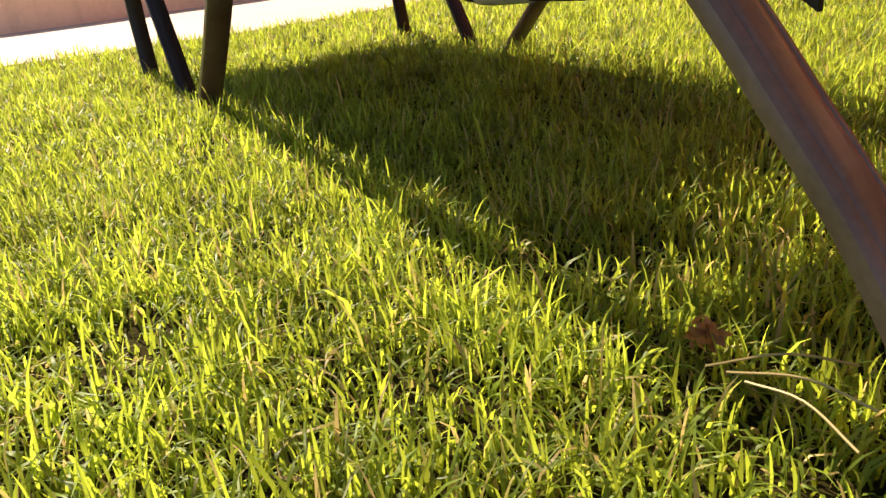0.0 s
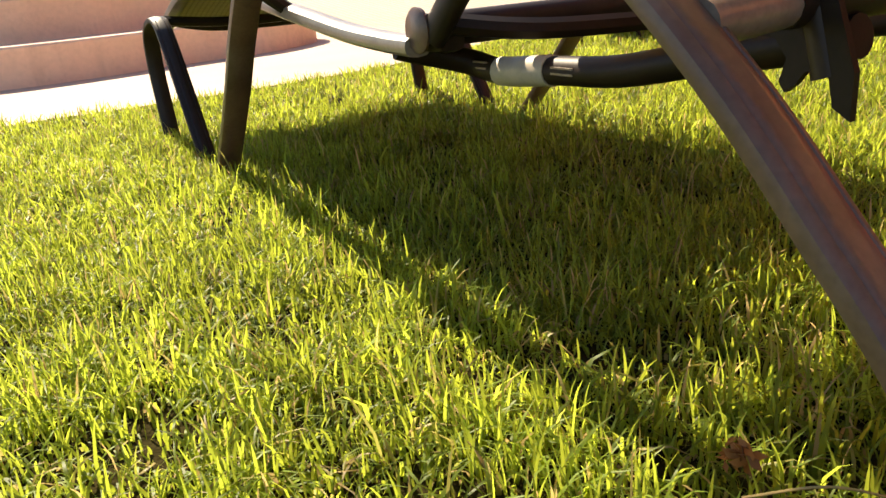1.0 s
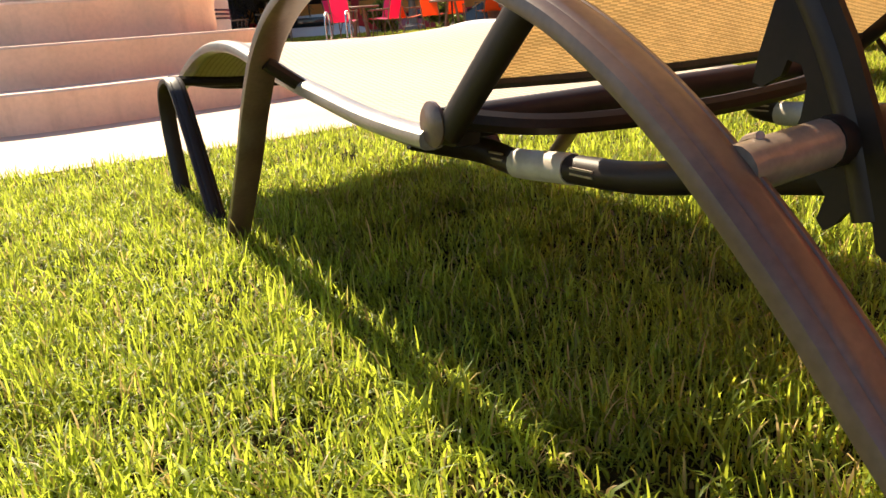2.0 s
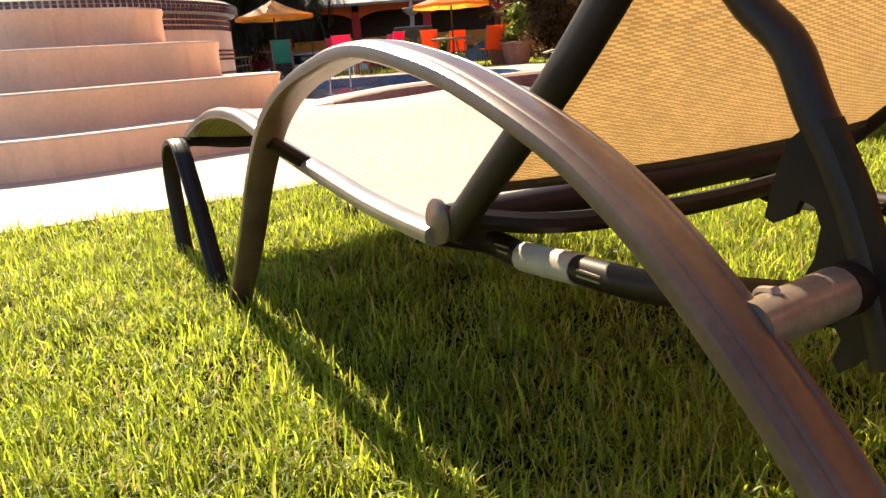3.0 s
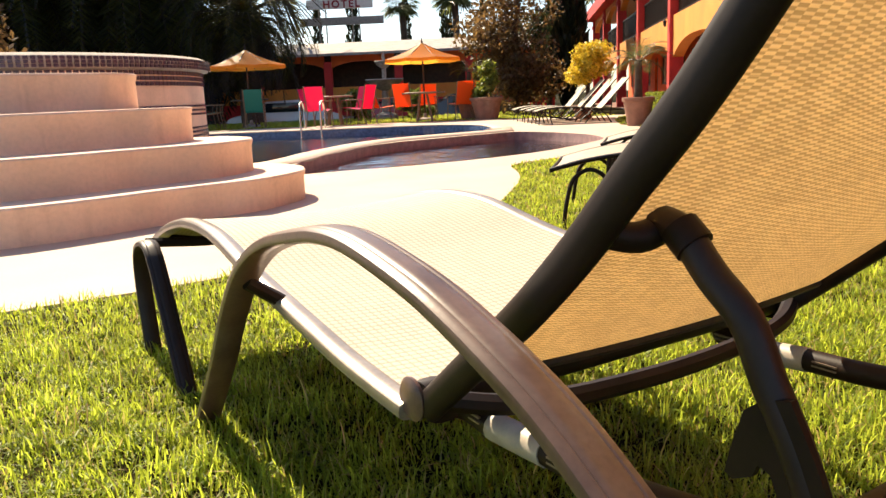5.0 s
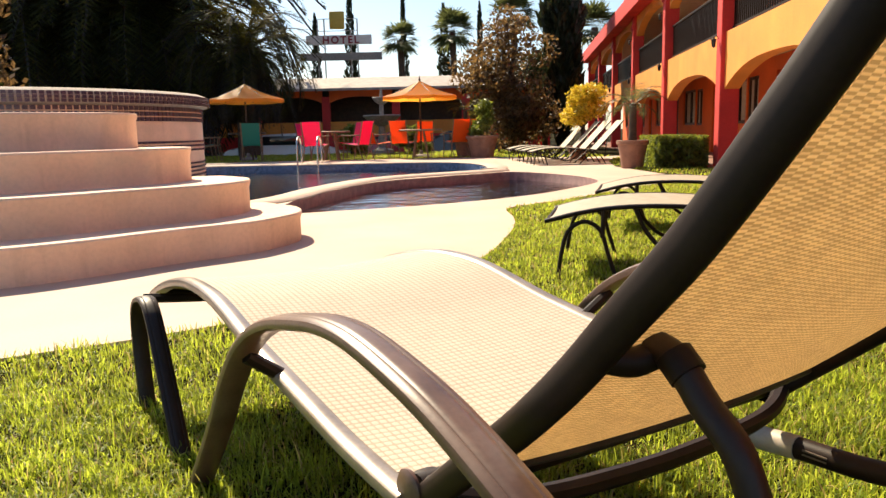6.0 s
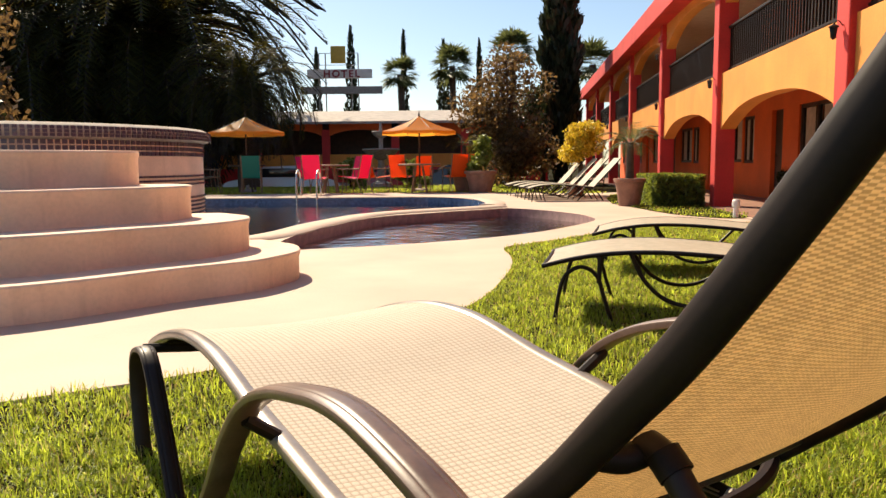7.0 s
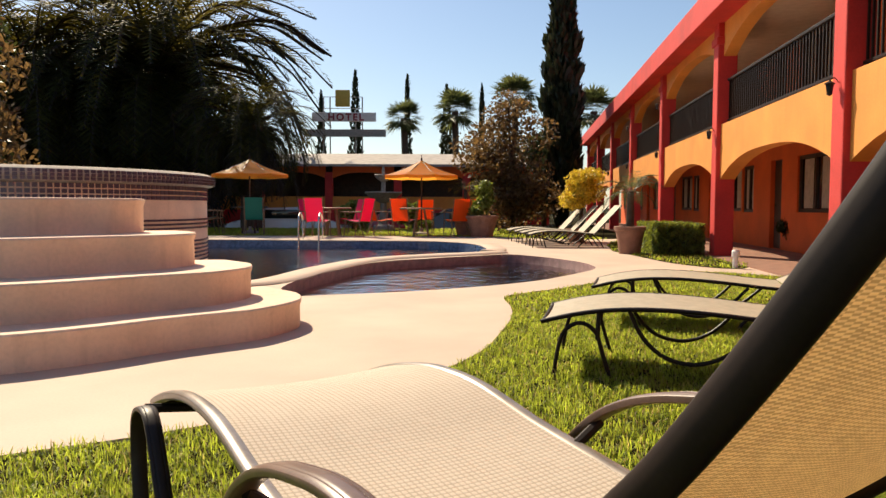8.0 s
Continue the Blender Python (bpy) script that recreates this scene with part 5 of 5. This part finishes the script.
fan_palm(pose(8.9, 45, 0), 6.4, 1.7, "fan palm behind the dark cypress", 34)


def potted(m, pot_r, pot_h, label):
    ob = empty("plant_pot", m, label, "pot", "terracotta pots")
    part("pot", lathe([(pot_r * 0.68, 0), (pot_r * 0.74, pot_h * 0.3), (pot_r * 0.92, pot_h * 0.84), (pot_r, pot_h * 0.86), (pot_r * 1.02, pot_h * 0.98), (pot_r * 0.94, pot_h), (pot_r * 0.86, pot_h * 0.94), (pot_r * 0.8, pot_h * 0.9)], 28), M["terracotta"], ob)
    part("earth", lathe([(pot_r * 0.8, pot_h * 0.86), (pot_r * 0.8, pot_h * 0.91)], 20), M["soil"], ob)
    return ob


potted(pose(3.14, 12.75, 0), 0.26, 0.46, "ribbed terracotta pot on the patio edge")
frond_palm("potted_palm", pose(3.14, 12.75, 0.42), 0.62, 0.055, 0.62, 26, M["fan"], "small feathery palm growing in a terracotta pot", 41, droop=1.5, pairs=22, leaflet=0.16, lift=(-0.1, 1.2))
potted(pose(1.02, 19.6, 0), 0.42, 0.55, "large dark terracotta pot beyond the pool")
limb_tree("potted_shrub", pose(1.02, 19.6, 0.4), 1.0, 0.45, M["leaf_hedge"], 1500, 0.06, "green shrub spilling from a terracotta pot", 42, trunk=0.03, balls=10, low=0.2)
potted(pose(0.62, 20.4, 0), 0.34, 0.5, "dark terracotta pot with a small palm")
frond_palm("potted_palm", pose(0.62, 20.4, 0.46), 0.75, 0.05, 0.62, 20, M["palm"], "small palm growing in a dark pot", 43, droop=1.5, pairs=20, leaflet=0.18, lift=(-0.1, 1.2))
potted(pose(2.98, 16.9, 0), 0.24, 0.3, "small terracotta pot behind the loungers")


def hedge(m, lx, ly, h, count, label):
    rr = np.random.default_rng(count)
    ob = empty("clipped_hedge", m, label, "hedge")
    part("core", boxed(-lx / 2 + 0.08, lx / 2 - 0.08, -ly / 2 + 0.08, ly / 2 - 0.08, 0, h - 0.08, bevel=0.05), M["leaf_cypress"], ob)
    p = rr.uniform(-1, 1, (count, 3))
    k = rr.integers(0, 3, count)
    p[np.arange(count), k] = np.sign(p[np.arange(count), k]) * rr.uniform(0.9, 1.03, count)
    c = p * np.array([lx / 2, ly / 2, h / 2]) + np.array([0, 0, h / 2])
    c = c[c[:, 2] > 0.02]
    u = rr.normal(size=(len(c), 3))
    v = np.cross(u, rr.normal(size=(len(c), 3)))
    u *= 0.04 / np.linalg.norm(u, axis=1)[:, None]
    v *= 0.022 / np.linalg.norm(v, axis=1)[:, None]
    part("foliage", quads_mesh("foliage", M["leaf_hedge"], np.stack([c - u, c + v, c + u, c - v], 1)), None, ob)
    return ob


hedge(pose(3.95, 13.3, 0, 0, 0, -6), 0.75, 2.0, 0.50, 9000, "low clipped green hedge along the arcade")
limb_tree("low_shrub", pose(-3.0, 25.2, 0), 0.9, 0.8, M["leaf_hedge"], 2200, 0.06, "low green shrubs behind the tables", 44, trunk=0.03, balls=10, low=0.1)
limb_tree("low_shrub", pose(-0.9, 25.8, 0), 0.9, 0.8, M["leaf_hedge"], 2200, 0.06, "low green shrubs behind the tables", 45, trunk=0.03, balls=10, low=0.1)
limb_tree("low_shrub", pose(6.35, 13.6, 0.0), 0.62, 0.42, M["leaf"], 1600, 0.05, "dark shrub growing under the arcade", 46, trunk=0.03, balls=8, low=0.2)

# ---- restaurant wing behind the pool ----
rest = empty("restaurant_wing", pose(-3.0, 32.0, 0), "low orange restaurant wing with a grey roof and dark openings", "building")
# dark colour on this wall stands for the shade inside the openings
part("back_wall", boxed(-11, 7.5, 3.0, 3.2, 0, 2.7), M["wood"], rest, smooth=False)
part("parapet", boxed(-11, 7.5, 0.0, 0.2, 0.0, 1.18), M["orange"], rest, "low orange parapet wall", smooth=False)
part("parapet_base", boxed(-11, 7.5, -0.02, 0.22, 0.0, 0.62), M["red"], rest, smooth=False)
for k in range(7):
    x = -10.5 + k * 2.9
    part("pier", boxed(x - 0.16, x + 0.16, -0.04, 0.24, 0.0, 2.2, bevel=0.01), M["red"], rest, smooth=False)
    if k < 6:
        bm = arch_band(0.0, 0.2, 0.16, 2.74, 1.95, 2.2, 2.5)
        bmesh.ops.transform(bm, matrix=Matrix.Translation((x, 0.2, 0)) @ Matrix.Rotation(radians(-90), 4, 'Z'), verts=bm.verts)
        part("arch", bm, M["deep_orange"], rest, smooth=False)
bm = bmesh.new()
v = [bm.verts.new(p) for p in ((-11.4, -0.5, 2.52), (7.9, -0.5, 2.52), (7.9, 3.6, 3.22), (-11.4, 3.6, 3.22), (-11.4, -0.5, 2.42), (7.9, -0.5, 2.42), (7.9, 3.6, 3.12), (-11.4, 3.6, 3.12))]
for f in ((0, 1, 2, 3), (4, 5, 6, 7), (0, 1, 5, 4), (1, 2, 6, 5), (2, 3, 7, 6), (3, 0, 4, 7)):
    bm.faces.new([v[i] for i in f])
part("roof", bm, M["rooftile"], rest, smooth=False)
part("floor", boxed(-11, 7.5, -0.3, 3.2, -0.05, 0.03), M["terracotta"], rest, smooth=False)

# ---- hotel sign ----
sign = empty("roof_sign", pose(-5.2, 40, 0), "white hotel sign with red letters on a steel frame", "sign")
part("board", boxed(-1.68, 1.68, 0, 0.18, 5.22, 5.68, bevel=0.01), M["white"], sign, smooth=False)
part("lower_board", boxed(-2.05, 2.2, 0, 0.15, 4.42, 4.80, bevel=0.01), M["stone"], sign, "blank grey lower board", smooth=False)
part("square_panel", boxed(-0.45, 0.32, 0, 0.12, 5.98, 6.86, bevel=0.05), M["sign_yellow"], sign, "plain yellow square panel")
for x in (-1.1, -0.75, 0.6, 0.95):
    part("post", boxed(x - 0.03, x + 0.03, 0.19, 0.25, 0, 6.5 if abs(x) > 0.7 else 5.9), M["stone"], sign, smooth=False)
for z in (5.9, 6.5):
    part("bar", boxed(-1.1, 0.95, 0.20, 0.24, z, z + 0.03), M["stone"], sign, smooth=False)
font = bpy.data.curves.new("letters", 'FONT')
font.body, font.size, font.align_x, font.extrude = "HOTEL", 0.50, 'CENTER', 0.015
font.space_character = 1.3
font.offset = 0.014
text = new("letters", font)
text.data.materials.append(M["sign_red"])
text.parent, text.matrix_basis = sign, Matrix.Translation((0.1, -0.02, 5.27)) @ Matrix.Rotation(radians(90), 4, 'X')


# ---- cars, urn, bollard ----
def car(m, mat, label):
    ob = empty("parked_car", m, label, "car", "parked cars")
    prof = [(-2.1, 0.35), (-2.1, 0.78), (-1.85, 0.90), (-1.35, 0.95), (-0.75, 1.38), (0.55, 1.42), (1.25, 0.98), (1.95, 0.85), (2.1, 0.6), (2.1, 0.3)]
    bm = bmesh.new()
    rings = [[bm.verts.new((x, w * (1 if z < 0.97 else 0.8), z)) for x, z in prof] for w in (-0.85, 0.85)]
    n = len(prof)
    for k in range(n):
        bm.faces.new((rings[0][k], rings[0][(k + 1) % n], rings[1][(k + 1) % n], rings[1][k]))
    bm.faces.new(rings[0])
    bm.faces.new(rings[1][::-1])
    bmesh.ops.bevel(bm, geom=list(bm.edges), offset=0.05, segments=2, affect='EDGES')
    part("body", bm, mat, ob)
    for y in (-0.79, 0.79):
        part("side_window", boxed(-0.72, 0.75, y - 0.02, y + 0.02, 1.0, 1.32, bevel=0.01), M["glass"], ob)
        for x in (-1.3, 1.35):
            bm = lathe([(0.18, -0.1), (0.31, -0.1), (0.32, 0), (0.31, 0.1), (0.18, 0.1)], 18)
            bmesh.ops.transform(bm, matrix=Matrix.Translation((x, y, 0.32)) @ Matrix.Rotation(radians(90), 4, 'X'), verts=bm.verts)
            wheel = part("wheel", bm, M["rubber"], ob)
    part("windscreen", boxed(-1.2, -0.98, -0.6, 0.6, 1.06, 1.22), M["glass"], ob)
    return ob


car(pose(-5.9, 28.4, -0.68, 0, 0, 12), M["car_white"], "white car parked behind the tables")
car(pose(0.9, 28.2, -0.68, 0, 0, 4), M["car_dark"], "dark car parked behind the bushy tree")
car(pose(-1.4, 30.3, -0.68, 0, 0, 0), M["car_red"], "dark red car parked near the restaurant")
urn = empty("stone_urn", pose(-1.95, 25.0, 0), "grey stone urn fountain with two bowls", "fountain")
part("stem", lathe([(0.35, 0), (0.35, 0.12), (0.14, 0.2), (0.10, 0.9), (0.16, 1.0), (0.07, 1.1), (0.07, 1.7), (0.03, 2.1)], 16), M["stone"], urn)
part("bowl", lathe([(0.10, 0.88), (0.42, 1.04), (0.62, 1.22), (0.60, 1.25), (0.38, 1.12)], 24), M["stone"], urn)
part("bowl", lathe([(0.07, 1.58), (0.22, 1.68), (0.30, 1.80), (0.28, 1.82), (0.18, 1.75)], 20), M["stone"], urn)
bol = empty("garden_light", pose(3.75, 9.75, 0), "short white bollard light in the grass", "garden light")
part("post", lathe([(0.035, 0), (0.035, 0.14), (0.05, 0.15), (0.05, 0.22), (0.03, 0.24)], 12), M["white"], bol)


# ---- litter on the lawn ----
rr = np.random.default_rng(77)
dry = new("dry_leaf", leaf_cloud("dry_leaf", M["dry_leaf"], [(0.162, 0.522, 0.038), (0.166, 0.516, 0.028), (0.158, 0.518, 0.026)], [0.007, 0.008, 0.006], 34, 0.0062, rr))
tagged(dry, "crumpled reddish brown dry leaf lying in the grass", "leaf")
for p, q in (((0.148, 0.472, 0.036), (0.234, 0.462, 0.036)), ((0.158, 0.464, 0.036), (0.222, 0.418, 0.036)), ((0.166, 0.456, 0.034), (0.196, 0.386, 0.036))):
    p, q = Vector(p), Vector(q)
    mid = (p + q) / 2 + Vector((0.004, 0.003, 0.006))
    tagged(part("straw_stem", tube([tuple(p), tuple(mid), tuple(q)], 0.0009, n=5, side=(0, 0, 1)), M["straw"]), "thin yellow straw stem lying on the grass", "stem", "straw stems")
